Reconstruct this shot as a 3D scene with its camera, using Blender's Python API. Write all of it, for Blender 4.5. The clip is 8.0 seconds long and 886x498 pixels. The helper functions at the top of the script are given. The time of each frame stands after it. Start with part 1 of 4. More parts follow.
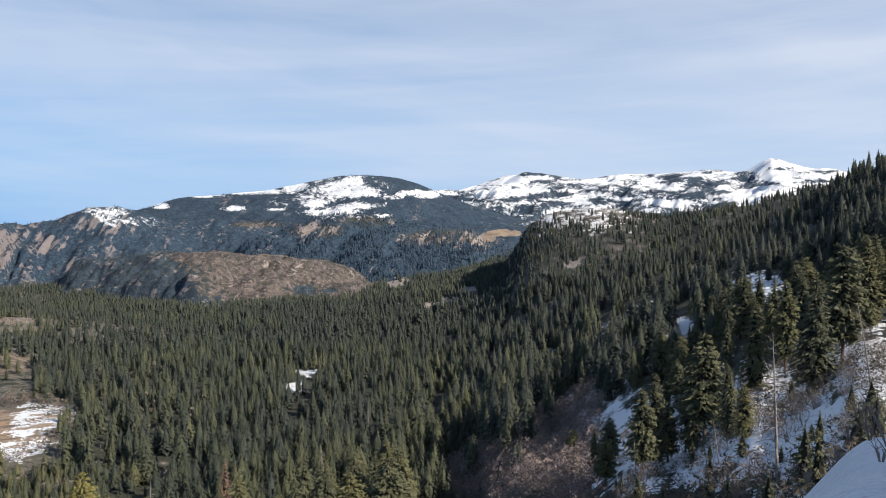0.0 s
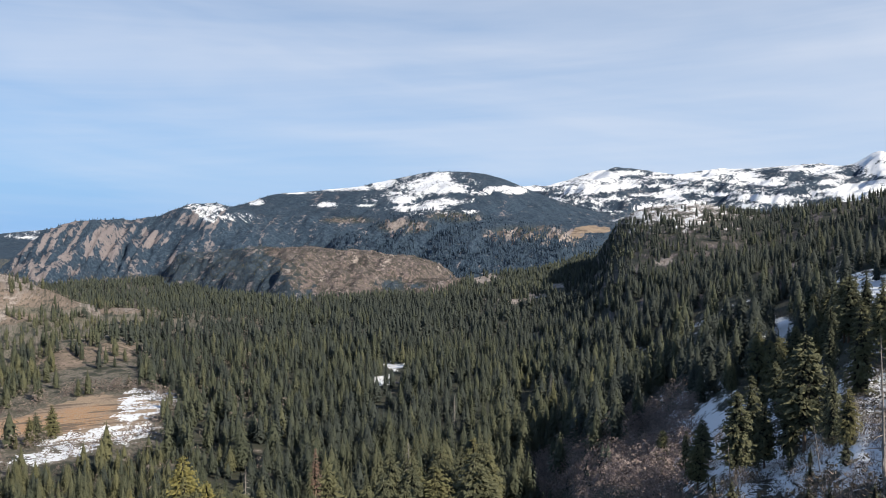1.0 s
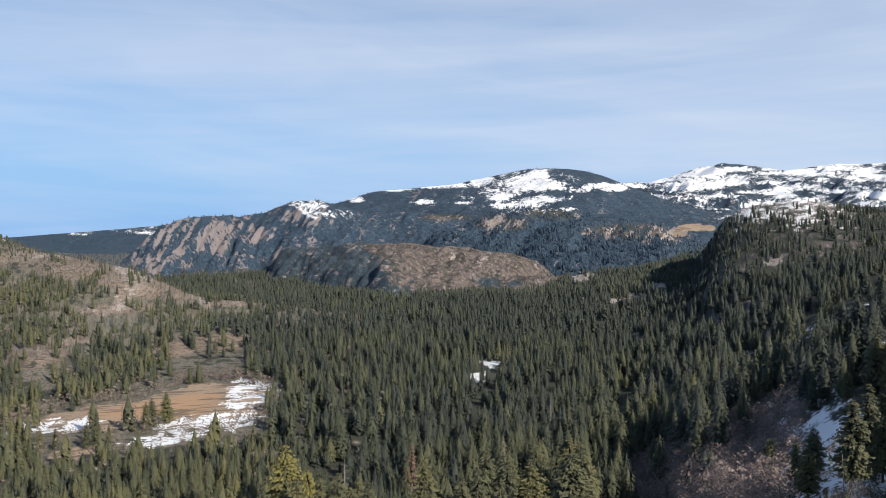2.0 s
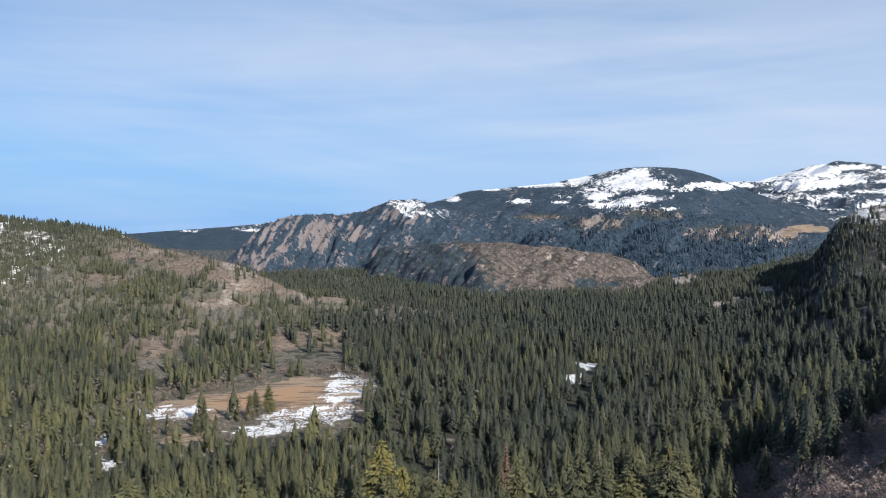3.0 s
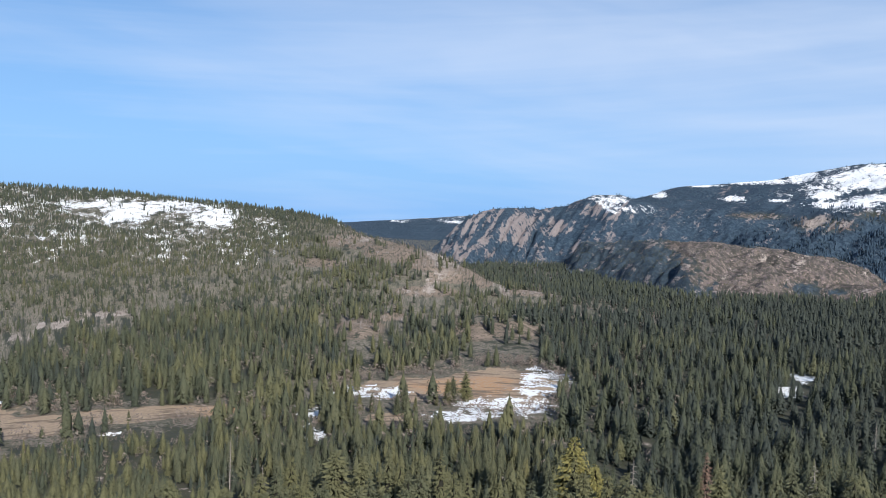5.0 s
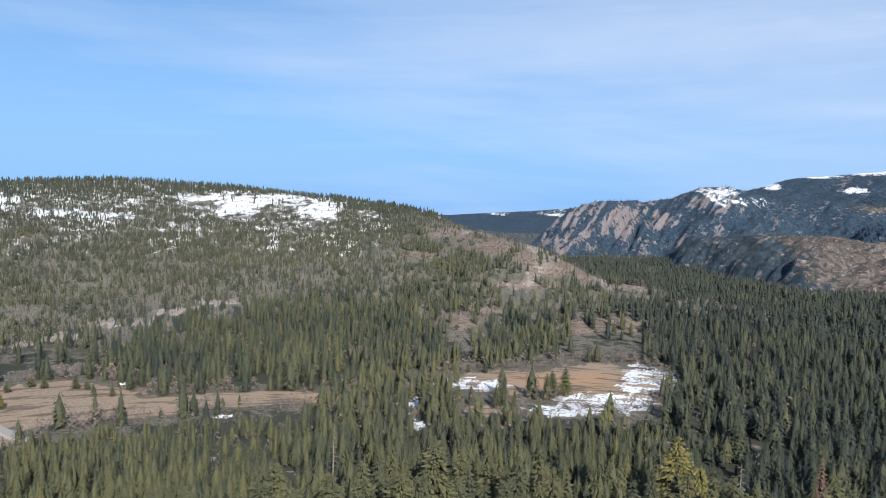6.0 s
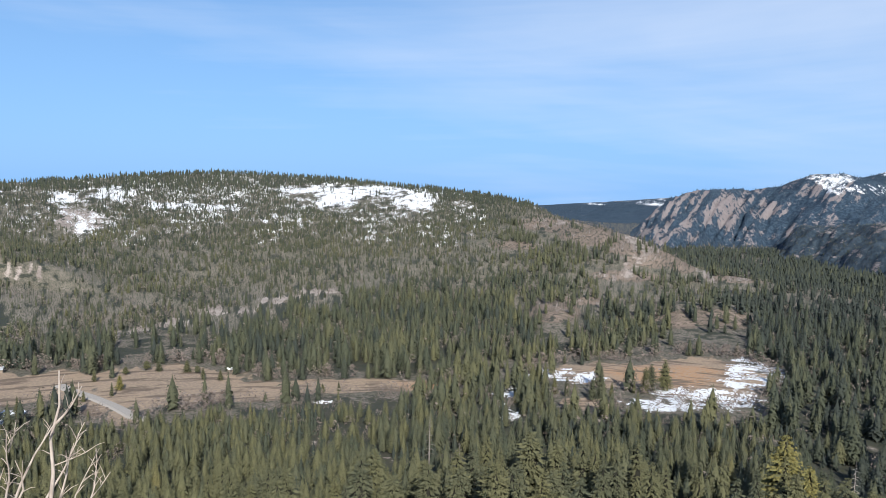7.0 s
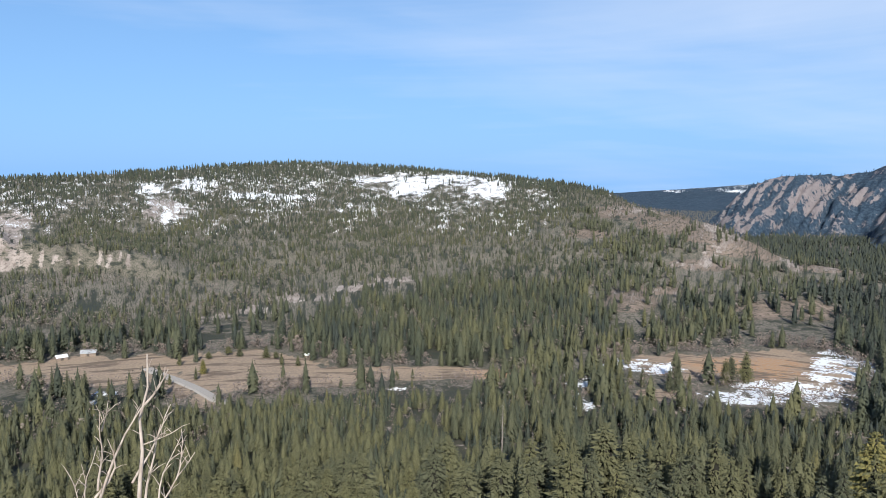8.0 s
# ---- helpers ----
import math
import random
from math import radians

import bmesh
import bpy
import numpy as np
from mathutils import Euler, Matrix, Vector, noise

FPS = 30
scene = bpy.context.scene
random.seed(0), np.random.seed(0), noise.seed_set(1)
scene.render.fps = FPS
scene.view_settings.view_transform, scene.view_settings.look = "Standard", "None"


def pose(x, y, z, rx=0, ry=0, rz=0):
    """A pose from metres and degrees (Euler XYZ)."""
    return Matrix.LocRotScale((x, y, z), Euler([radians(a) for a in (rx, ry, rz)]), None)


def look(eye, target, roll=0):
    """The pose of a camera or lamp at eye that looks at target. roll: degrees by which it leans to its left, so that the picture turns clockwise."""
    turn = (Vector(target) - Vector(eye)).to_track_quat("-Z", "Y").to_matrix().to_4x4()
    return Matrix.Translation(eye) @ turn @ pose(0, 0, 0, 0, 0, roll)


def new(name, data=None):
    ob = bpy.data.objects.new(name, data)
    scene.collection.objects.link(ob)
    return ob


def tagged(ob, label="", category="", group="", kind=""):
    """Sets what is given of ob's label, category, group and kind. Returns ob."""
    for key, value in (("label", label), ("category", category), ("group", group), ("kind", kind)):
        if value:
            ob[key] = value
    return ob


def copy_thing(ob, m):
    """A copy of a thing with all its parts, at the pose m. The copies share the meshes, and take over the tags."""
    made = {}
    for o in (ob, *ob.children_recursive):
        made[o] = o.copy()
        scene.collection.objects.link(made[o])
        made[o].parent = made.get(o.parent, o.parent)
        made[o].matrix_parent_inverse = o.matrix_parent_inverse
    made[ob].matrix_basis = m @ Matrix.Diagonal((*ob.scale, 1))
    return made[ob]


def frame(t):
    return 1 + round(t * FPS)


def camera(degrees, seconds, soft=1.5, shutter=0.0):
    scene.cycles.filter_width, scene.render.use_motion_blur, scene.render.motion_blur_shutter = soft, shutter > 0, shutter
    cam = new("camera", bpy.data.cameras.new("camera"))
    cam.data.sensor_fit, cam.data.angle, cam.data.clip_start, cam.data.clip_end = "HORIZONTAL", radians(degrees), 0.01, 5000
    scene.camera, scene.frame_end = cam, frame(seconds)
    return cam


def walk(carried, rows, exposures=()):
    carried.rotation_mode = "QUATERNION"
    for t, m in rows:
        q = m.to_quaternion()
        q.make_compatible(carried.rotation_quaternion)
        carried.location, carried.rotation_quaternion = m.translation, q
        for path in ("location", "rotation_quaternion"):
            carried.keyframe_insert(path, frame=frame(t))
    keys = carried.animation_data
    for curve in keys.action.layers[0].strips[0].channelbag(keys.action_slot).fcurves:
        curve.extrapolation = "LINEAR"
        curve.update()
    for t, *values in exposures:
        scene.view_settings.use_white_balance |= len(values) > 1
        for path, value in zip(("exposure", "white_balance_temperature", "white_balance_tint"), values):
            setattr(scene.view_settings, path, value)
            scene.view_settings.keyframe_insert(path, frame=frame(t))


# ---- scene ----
EYE = Vector((0.0, 0.0, 0.0))
cam = camera(60.03, 8.0, 0.85)
# seconds, yaw to the left, pitch, lean to the right
ROWS = [
    (0.0, 0.000, -1.800, 0.300),
    (0.5, 2.906, -1.950, 0.273),
    (1.0, 6.500, -2.068, 0.220),
    (1.5, 10.182, -2.178, 0.109),
    (3.0, 20.892, -2.323, -0.239),
    (3.5, 24.647, -2.385, -0.560),
    (4.0, 28.331, -2.525, -0.929),
    (4.5, 32.043, -2.718, -1.325),
    (6.0, 43.203, -3.726, -1.515),
    (6.5, 46.930, -4.128, -1.253),
    (7.0, 50.306, -4.594, -1.002),
    (7.5, 53.257, -5.066, -0.752),
    (8.0, 55.759, -5.511, -0.498),
]


def heading(yaw, pitch):
    a, e = radians(yaw), radians(pitch)
    return Vector((-math.sin(a) * math.cos(e), math.cos(a) * math.cos(e), math.sin(e)))


walk(cam, [(t, look(EYE, EYE + heading(yaw, pitch), -lean)) for t, yaw, pitch, lean in ROWS], [(0.0, 0.29, 6840, 11), (1.7, 0.28, 6820, 11), (4.5, 0.30, 6250, 10), (8.0, 0.36, 6250, 10)])

# ---- light ----
SUN_BEARING, SUN_HEIGHT = 240.0, 34.0
to_sun = heading(SUN_BEARING, SUN_HEIGHT)
sun = new("sun", bpy.data.lights.new("sun", "SUN"))
sun.data.energy, sun.data.angle, sun.data.color = 5.0, radians(0.53), (1.0, 0.94, 0.84)
sun.matrix_world = look(to_sun * 50, (0, 0, 0))

world = bpy.data.worlds.new("sky")
scene.world = world
world.use_nodes = True
wn, wl = world.node_tree.nodes, world.node_tree.links
wn.clear()
sky = wn.new("ShaderNodeTexSky")
sky.sky_type, sky.sun_disc = "NISHITA", False
sky.sun_elevation, sky.sun_rotation = radians(SUN_HEIGHT), math.atan2(to_sun.x, to_sun.y)
sky.altitude, sky.air_density, sky.dust_density, sky.ozone_density = 1600, 1.0, 0.0, 4.0
co = wn.new("ShaderNodeTexCoord")
sep = wn.new("ShaderNodeSeparateXYZ")
wl.new(co.outputs["Generated"], sep.inputs[0])


def wmath(op, a, b=None, clamp=False):
    n = wn.new("ShaderNodeMath")
    n.operation, n.use_clamp = op, clamp
    for i, v in enumerate((a, b)):
        if isinstance(v, (int, float)):
            n.inputs[i].default_value = v
        elif v is not None:
            wl.new(v, n.inputs[i])
    return n.outputs[0]


def wmix(f, a, b):
    n = wn.new("ShaderNodeMix")
    n.data_type = "RGBA"
    for s, v in ((n.inputs[0], f), (n.inputs[6], a), (n.inputs[7], b)):
        if isinstance(v, tuple):
            s.default_value = v
        else:
            wl.new(v, s)
    return n.outputs[2]


sx, sy, sz = sep.outputs
up = wmath("MAXIMUM", sz, 0.0)
# pale blue air low in the sky
low_air = wmath("MULTIPLY", wmath("POWER", 2.718, wmath("MULTIPLY", up, -3.0)), 0.95)
clear = wmix(low_air, sky.outputs[0], (2.35, 4.75, 8.55, 1))
# thin streaked cirrus over the whole sky, thicker towards one side and higher up
bearing = wmath("ARCTAN2", wmath("MULTIPLY", sx, -1.0), sy)


def streaks(wide, high, tilt, detail, seed):
    flat = wn.new("ShaderNodeCombineXYZ")
    wl.new(wmath("MULTIPLY", bearing, wide), flat.inputs[0])
    wl.new(wmath("ADD", wmath("MULTIPLY", sz, high), wmath("MULTIPLY", bearing, tilt)), flat.inputs[1])
    flat.inputs[2].default_value = seed
    n = wn.new("ShaderNodeTexNoise")
    n.inputs["Scale"].default_value, n.inputs["Detail"].default_value = 1.0, detail
    n.inputs["Roughness"].default_value, n.inputs["Distortion"].default_value = 0.55, 0.35
    wl.new(flat.outputs[0], n.inputs["Vector"])
    return wmath("SUBTRACT", n.outputs[0], 0.5)


side = wmath("MULTIPLY", wmath("MAXIMUM", wmath("MINIMUM", bearing, 1.4), -0.9), -0.45)
rise = wmath("MULTIPLY", wmath("SUBTRACT", wmath("MINIMUM", up, 0.3), 0.12), 1.5)
veil = wmath("ADD", wmath("MULTIPLY", streaks(1.3, 20.0, 0.9, 7, 2.3), 0.9), wmath("MULTIPLY", streaks(1.6, 9.0, -0.8, 4, 7.7), 1.1))
cirrus = wmath("ADD", wmath("ADD", veil, wmath("ADD", side, rise)), 0.55, True)
high_up = wmath("SUBTRACT", 0.92, wmath("MULTIPLY", up, 0.95))
shown = wmix(wmath("MULTIPLY", cirrus, high_up), clear, (7.0, 7.7, 9.0, 1))
back = wn.new("ShaderNodeBackground")
back.inputs[1].default_value = 0.088
wl.new(shown, back.inputs[0])
wl.new(back.outputs[0], wn.new("ShaderNodeOutputWorld").inputs[0])


# ---- materials ----
class Nodes:
    """Short hand for a node material."""

    def __init__(self, name, rough=0.9):
        self.m = bpy.data.materials.new(name)
        self.m.use_nodes = True
        self.n, self.l = self.m.node_tree.nodes, self.m.node_tree.links
        self.b = self.n["Principled BSDF"]
        self.b.inputs["Roughness"].default_value = rough
        self.b.inputs["Specular IOR Level"].default_value = 0.25

    def put(self, socket, v):
        if isinstance(v, (int, float)):
            socket.default_value = v
        elif isinstance(v, tuple):
            socket.default_value = (*v, 1.0) if len(v) == 3 and socket.type == "RGBA" else v
        elif v is not None:
            self.l.new(v, socket)

    def math(self, op, a, b=None, clamp=False):
        n = self.n.new("ShaderNodeMath")
        n.operation, n.use_clamp = op, clamp
        self.put(n.inputs[0], a), self.put(n.inputs[1], b)
        return n.outputs[0]

    def noise(self, scale, detail=4, rough=0.55, where=None, stretch=None, kind="ShaderNodeTexNoise", turn=0):
        n = self.n.new(kind)
        n.inputs["Scale"].default_value = scale
        if "Detail" in n.inputs:
            n.inputs["Detail"].default_value, n.inputs["Roughness"].default_value = detail, rough
        if where is None:
            where = self.n.new("ShaderNodeNewGeometry").outputs["Position"]
        if turn:
            s = self.n.new("ShaderNodeMapping")
            s.inputs["Rotation"].default_value[2] = radians(turn)
            self.l.new(where, s.inputs[0])
            where = s.outputs[0]
        if stretch:
            s = self.n.new("ShaderNodeMapping")
            s.inputs["Scale"].default_value = stretch
            self.l.new(where, s.inputs[0])
            where = s.outputs[0]
        self.l.new(where, n.inputs["Vector"])
        return n.outputs[0]

    def mix(self, f, a, b):
        n = self.n.new("ShaderNodeMix")
        n.data_type = "RGBA"
        self.put(n.inputs[0], f), self.put(n.inputs[6], a), self.put(n.inputs[7], b)
        return n.outputs[2]

    def step(self, v, low, high):
        n = self.n.new("ShaderNodeMapRange")
        n.interpolation_type = "SMOOTHSTEP"
        self.put(n.inputs[0], v)
        n.inputs[1].default_value, n.inputs[2].default_value = low, high
        return n.outputs[0]

    def attr(self, name):
        n = self.n.new("ShaderNodeAttribute")
        n.attribute_name = name
        return n

    def bump(self, v, strength, distance):
        n = self.n.new("ShaderNodeBump")
        n.inputs["Strength"].default_value, n.inputs["Distance"].default_value = strength, distance
        self.l.new(v, n.inputs["Height"])
        self.l.new(n.outputs[0], self.b.inputs["Normal"])

    def colour(self, c):
        self.put(self.b.inputs["Base Color"], c)
        return self.m


def land_material():
    k = Nodes("land", 0.95)
    cover = k.attr("cover")
    rgb = k.n.new("ShaderNodeSeparateColor")
    k.l.new(cover.outputs["Color"], rgb.inputs[0])
    snow, rock, brush = rgb.outputs
    field = cover.outputs["Alpha"]
    wild = k.n.new("ShaderNodeSeparateColor")
    k.l.new(k.attr("wild").outputs["Color"], wild.inputs[0])
    hazed_firs, grey, bare = wild.outputs
    rust = k.attr("wild").outputs["Alpha"]
    polar = k.attr("polar").outputs["Vector"]
    lay = k.n.new("ShaderNodeMix")
    lay.data_type = "VECTOR"
    out = k.n.new("ShaderNodeSeparateXYZ")
    k.l.new(polar, out.inputs[0])
    k.put(lay.inputs[0], out.outputs[2])
    k.put(lay.inputs[4], k.n.new("ShaderNodeNewGeometry").outputs["Position"]), k.put(lay.inputs[5], k.attr("contour").outputs["Vector"])
    lay = lay.outputs[1]
    coarse, mid, fine = k.noise(0.012, 5, 0.6, lay), k.noise(0.06, 5, 0.65, lay), k.noise(0.5, 5, 0.6, lay)
    grain = k.noise(2.5, 4, 0.6)
    def sway(v, a):
        return k.math("MULTIPLY", k.math("SUBTRACT", v, 0.5), a)

    breakup = k.math("ADD", sway(coarse, 1.2), k.math("ADD", sway(mid, 2.0), sway(fine, 1.4)))
    patch = k.math("ADD", sway(coarse, 1.3), k.math("ADD", sway(mid, 2.2), sway(fine, 2.0)))
    soil = k.mix(k.step(mid, 0.35, 0.65), (0.036, 0.043, 0.038), (0.066, 0.064, 0.050))
    soil = k.mix(k.step(fine, 0.45, 0.7), soil, (0.05, 0.055, 0.028))
    # far wooded ground: the blue of distance haze is mixed into its colour
    soil = k.mix(hazed_firs, soil, k.mix(k.step(k.noise(0.12, 5, 0.75), 0.44, 0.56), (0.020, 0.038, 0.062), k.mix(k.step(mid, 0.4, 0.6), (0.033, 0.057, 0.088), (0.049, 0.077, 0.110))))
    scrub = k.mix(k.step(mid, 0.4, 0.62), (0.195, 0.150, 0.150), (0.118, 0.098, 0.106))
    scrub = k.mix(k.step(fine, 0.48, 0.6), scrub, (0.075, 0.075, 0.042))
    scrub = k.mix(k.step(k.noise(0.2, 5, 0.75, lay), 0.57, 0.63), scrub, (0.30, 0.245, 0.22))
    clumps = k.math("ADD", k.math("MULTIPLY", k.noise(0.10, 7, 0.78, lay), 0.7), k.math("MULTIPLY", k.noise(0.028, 5, 0.7, lay), 0.3))
    scrub = k.mix(k.step(clumps, 0.47, 0.52), k.mix(0.8, scrub, (0.042, 0.042, 0.038)), scrub)
    dry = k.mix(k.step(mid, 0.36, 0.62), (0.110, 0.106, 0.082), (0.205, 0.180, 0.150))
    dry = k.mix(k.step(k.noise(0.22, 5, 0.75, lay), 0.56, 0.64), dry, (0.26, 0.23, 0.20))
    dry = k.mix(k.step(fine, 0.46, 0.6), dry, (0.078, 0.080, 0.054))
    scrub = k.mix(grey, scrub, dry)
    tan = k.mix(k.step(mid, 0.38, 0.6), (0.264, 0.206, 0.164), (0.170, 0.136, 0.110))
    tan = k.mix(k.step(k.noise(0.16, 5, 0.75, lay), 0.43, 0.50), (0.088, 0.076, 0.060), tan)
    scrub = k.mix(k.step(k.math("ADD", bare, sway(mid, 1.2)), 0.4, 0.6), scrub, tan)
    col = k.mix(k.step(k.math("ADD", brush, k.math("MULTIPLY", k.math("SUBTRACT", mid, 0.5), 2.2)), 0.4, 0.6), soil, scrub)
    straw = k.mix(k.step(coarse, 0.4, 0.6), (0.31, 0.235, 0.170), (0.265, 0.205, 0.155))
    straw = k.mix(k.step(k.math("ADD", rust, sway(mid, 1.5)), 0.3, 0.9), straw, (0.40, 0.235, 0.130))
    straw = k.mix(k.step(fine, 0.42, 0.66), straw, (0.37, 0.285, 0.205))
    straw = k.mix(k.step(k.noise(0.06, 5, 0.62, polar, (0.42, 1.9, 1)), 0.5, 0.6), straw, (0.155, 0.118, 0.090))
    col = k.mix(k.step(field, 0.45, 0.55), col, straw)
    stone = k.mix(k.step(k.noise(0.035, 6, 0.7), 0.35, 0.65), (0.40, 0.350, 0.315), (0.26, 0.222, 0.20))
    stone = k.mix(k.step(k.noise(0.16, 5, 0.7, lay, (1, 1, 0.3)), 0.52, 0.6), stone, (0.17, 0.14, 0.12))
    stone = k.mix(k.step(fine, 0.66, 0.72), stone, (0.06, 0.062, 0.04))
    stone = k.mix(hazed_firs, stone, k.mix(0.72, stone, (0.162, 0.146, 0.160)))
    col = k.mix(k.step(k.math("ADD", rock, breakup), 0.46, 0.56), col, stone)
    white = k.mix(k.step(coarse, 0.3, 0.7), (0.75, 0.78, 0.83), (0.83, 0.845, 0.86))
    ribbon = sway(k.noise(0.06, 4, 0.6, polar, (0.4, 2.0, 1)), 2.6)
    patch = k.math("MULTIPLY", patch, k.math("SUBTRACT", 1.0, k.math("MULTIPLY", k.step(out.outputs[1], 2500, 3200), 0.15)))
    patch = k.math("ADD", patch, k.math("MULTIPLY", ribbon, k.step(field, 0.1, 0.5)))
    lies = k.step(k.math("ADD", snow, k.math("MULTIPLY", patch, k.math("MULTIPLY", snow, 12.0, True))), 0.47, 0.53)
    col = k.mix(lies, col, white)
    crags = k.math("MULTIPLY", k.math("ADD", k.math("MULTIPLY", mid, 3.2), k.math("MULTIPLY", k.noise(0.16, 5, 0.75), 3.2)), k.step(out.outputs[1], 900, 1500))
    k.bump(k.math("ADD", crags, k.math("ADD", fine, k.math("MULTIPLY", grain, 0.3))), 0.7, 1.3)
    return k.colour(col)


def needle_material(name, shared, low=0.45, span=0.47):
    """Conifer foliage; a shared one takes its tint tree by tree from the mesh."""
    k = Nodes(name, 0.75)
    v = k.attr("tint").outputs["Fac"] if shared else k.math("ADD", k.math("MULTIPLY", k.n.new("ShaderNodeObjectInfo").outputs["Random"], span), low)
    n = k.n.new("ShaderNodeValToRGB")
    ramp = n.color_ramp
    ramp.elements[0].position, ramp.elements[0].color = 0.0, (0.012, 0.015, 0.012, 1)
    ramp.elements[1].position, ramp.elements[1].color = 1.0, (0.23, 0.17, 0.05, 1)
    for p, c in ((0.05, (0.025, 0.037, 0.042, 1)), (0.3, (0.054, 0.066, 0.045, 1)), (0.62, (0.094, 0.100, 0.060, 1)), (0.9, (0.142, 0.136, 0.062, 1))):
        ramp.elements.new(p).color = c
    k.l.new(v, n.inputs[0])
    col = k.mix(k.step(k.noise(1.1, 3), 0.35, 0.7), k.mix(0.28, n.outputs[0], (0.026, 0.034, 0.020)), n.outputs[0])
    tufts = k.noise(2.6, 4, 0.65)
    # near-black speckle paints shaded gaps between tufts, with slightly lit tips
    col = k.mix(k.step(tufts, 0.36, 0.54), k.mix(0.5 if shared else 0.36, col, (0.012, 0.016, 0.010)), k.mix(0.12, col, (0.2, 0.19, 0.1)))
    k.bump(tufts, 0.7, 0.35)
    return k.colour(col)


def plain(name, a, b, scale, rough=0.85, stretch=None, bump=0.0):
    k = Nodes(name, rough)
    s = k.noise(scale, 5, 0.6, None, stretch)
    if bump:
        k.bump(s, 0.6, bump)
    return k.colour(k.mix(k.step(s, 0.35, 0.65), a, b))


LAND = land_material()
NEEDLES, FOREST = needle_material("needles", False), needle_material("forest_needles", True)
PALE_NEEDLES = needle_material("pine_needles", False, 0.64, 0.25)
BARK = plain("bark", (0.10, 0.065, 0.045), (0.18, 0.125, 0.09), 6, 0.95, (1, 1, 0.2), 0.03)
# near-black colour that paints the shade inside near crowns
INNER_SHADE = plain("painted_inner_shade", (0.016, 0.017, 0.013), (0.026, 0.024, 0.018), 2.0)
DEADWOOD = plain("dead_wood", (0.34, 0.31, 0.285), (0.18, 0.155, 0.14), 8, 0.9, (1, 1, 0.2), 0.01)
PALEWOOD = plain("bleached_wood", (0.52, 0.45, 0.39), (0.34, 0.28, 0.24), 30, 0.8, (1, 1, 0.25), 0.004)
ASPHALT = plain("worn_asphalt", (0.30, 0.275, 0.25), (0.37, 0.345, 0.315), 1.5, 0.9)
SHED_WALL = plain("weathered_boards", (0.30, 0.24, 0.19), (0.20, 0.16, 0.13), 2.0, 0.9, (6, 6, 0.4))
ROOF_SNOW = plain("roof_snow", (0.84, 0.86, 0.88), (0.78, 0.81, 0.86), 0.8, 0.6)
ROOF_TIN = plain("grey_tin_roof", (0.40, 0.42, 0.44), (0.30, 0.32, 0.34), 1.2, 0.5)
# needle colour shifted to blue to imitate haze on the far ridges
HAZED_WOODS = plain("hazed_mountain_needles", (0.027, 0.050, 0.080), (0.043, 0.070, 0.100), 0.05)
OAK = plain("bare_oak_twigs", (0.24, 0.20, 0.175), (0.155, 0.134, 0.116), 0.1)
CHAPARRAL = plain("chaparral_leaves", (0.078, 0.080, 0.052), (0.130, 0.120, 0.080), 0.06)
GOLDEN = plain("golden_needles", (0.215, 0.185, 0.060), (0.13, 0.125, 0.05), 1.0)
RUSTY = plain("rusty_needles", (0.21, 0.135, 0.10), (0.14, 0.095, 0.08), 1.0)
DOOR = plain("dark_door", (0.07, 0.06, 0.055), (0.10, 0.085, 0.075), 3)
DARKTWIG = plain("dark_brush", (0.050, 0.044, 0.034), (0.085, 0.074, 0.054), 0.6)
THICKET_TWIG = plain("thicket_twigs", (0.30, 0.235, 0.212), (0.19, 0.150, 0.138), 0.5)
TWIG = plain("bare_twigs", (0.25, 0.205, 0.18), (0.155, 0.128, 0.112), 0.8)


# ---- the lie of the land ----
def hashed(i, j, seed):
    h = (i.astype(np.int64) * 374761393 + j.astype(np.int64) * 668265263 + seed * 974711) & 0x7FFFFFFF
    h = ((h ^ (h >> 13)) * 1274126177) & 0x7FFFFFFF
    return ((h ^ (h >> 16)) & 0xFFFF) / 65535.0


def rough2(x, y, seed=0):
    i, j = np.floor(x), np.floor(y)
    u, v = x - i, y - j
    u, v = u * u * (3 - 2 * u), v * v * (3 - 2 * v)
    a, b = hashed(i, j, seed), hashed(i + 1, j, seed)
    c, d = hashed(i, j + 1, seed), hashed(i + 1, j + 1, seed)
    return (a + (b - a) * u) * (1 - v) + (c + (d - c) * u) * v - 0.5


def fbm(x, y, size, octaves=4, gain=0.5, seed=0):
    out, amp = 0.0, 1.0
    for o in range(octaves):
        out = out + amp * rough2(x / size + 17.3 * o, y / size - 9.1 * o, seed + o)
        size, amp = size / 2.03, amp * gain
    return out


def smooth(x, low, high):
    s = np.clip((x - low) / (high - low), 0, 1)
    return s * s * (3 - 2 * s)


def curve(az, nodes):
    """A soft line through (bearing, value) nodes."""
    xs, ys = np.array(nodes, float).T
    return sum(w * np.interp(az + d, xs, ys) for d, w in ((-0.9, 0.12), (-0.45, 0.2), (0, 0.36), (0.45, 0.2), (0.9, 0.12)))


# the home slope and the valley floor: ground heights at stations out from the lookout, by bearing
OUT = (0, 6, 14, 40, 90, 180, 320, 520, 900, 1500)
SLOPES = {
    -95: (-1.65, 1.0, 7.0, 17, 28, 45, 72, 112, 185, 265),
    -45: (-1.65, -1.5, -1.8, -5, -12, -8, 12, 45, 90, 125),
    -30: (-1.65, -1.75, -3.2, -11, -20, -25, -22, -8, 12, 0),
    -23: (-1.65, -2.0, -4.8, -15, -27, -34, -34, -28, -10, -20),
    -16: (-1.65, -2.3, -7, -20, -34, -49, -60, -56, -46, -38),
    -7: (-1.65, -2.6, -8, -23, -43, -64, -88, -96, -92, -86),
}
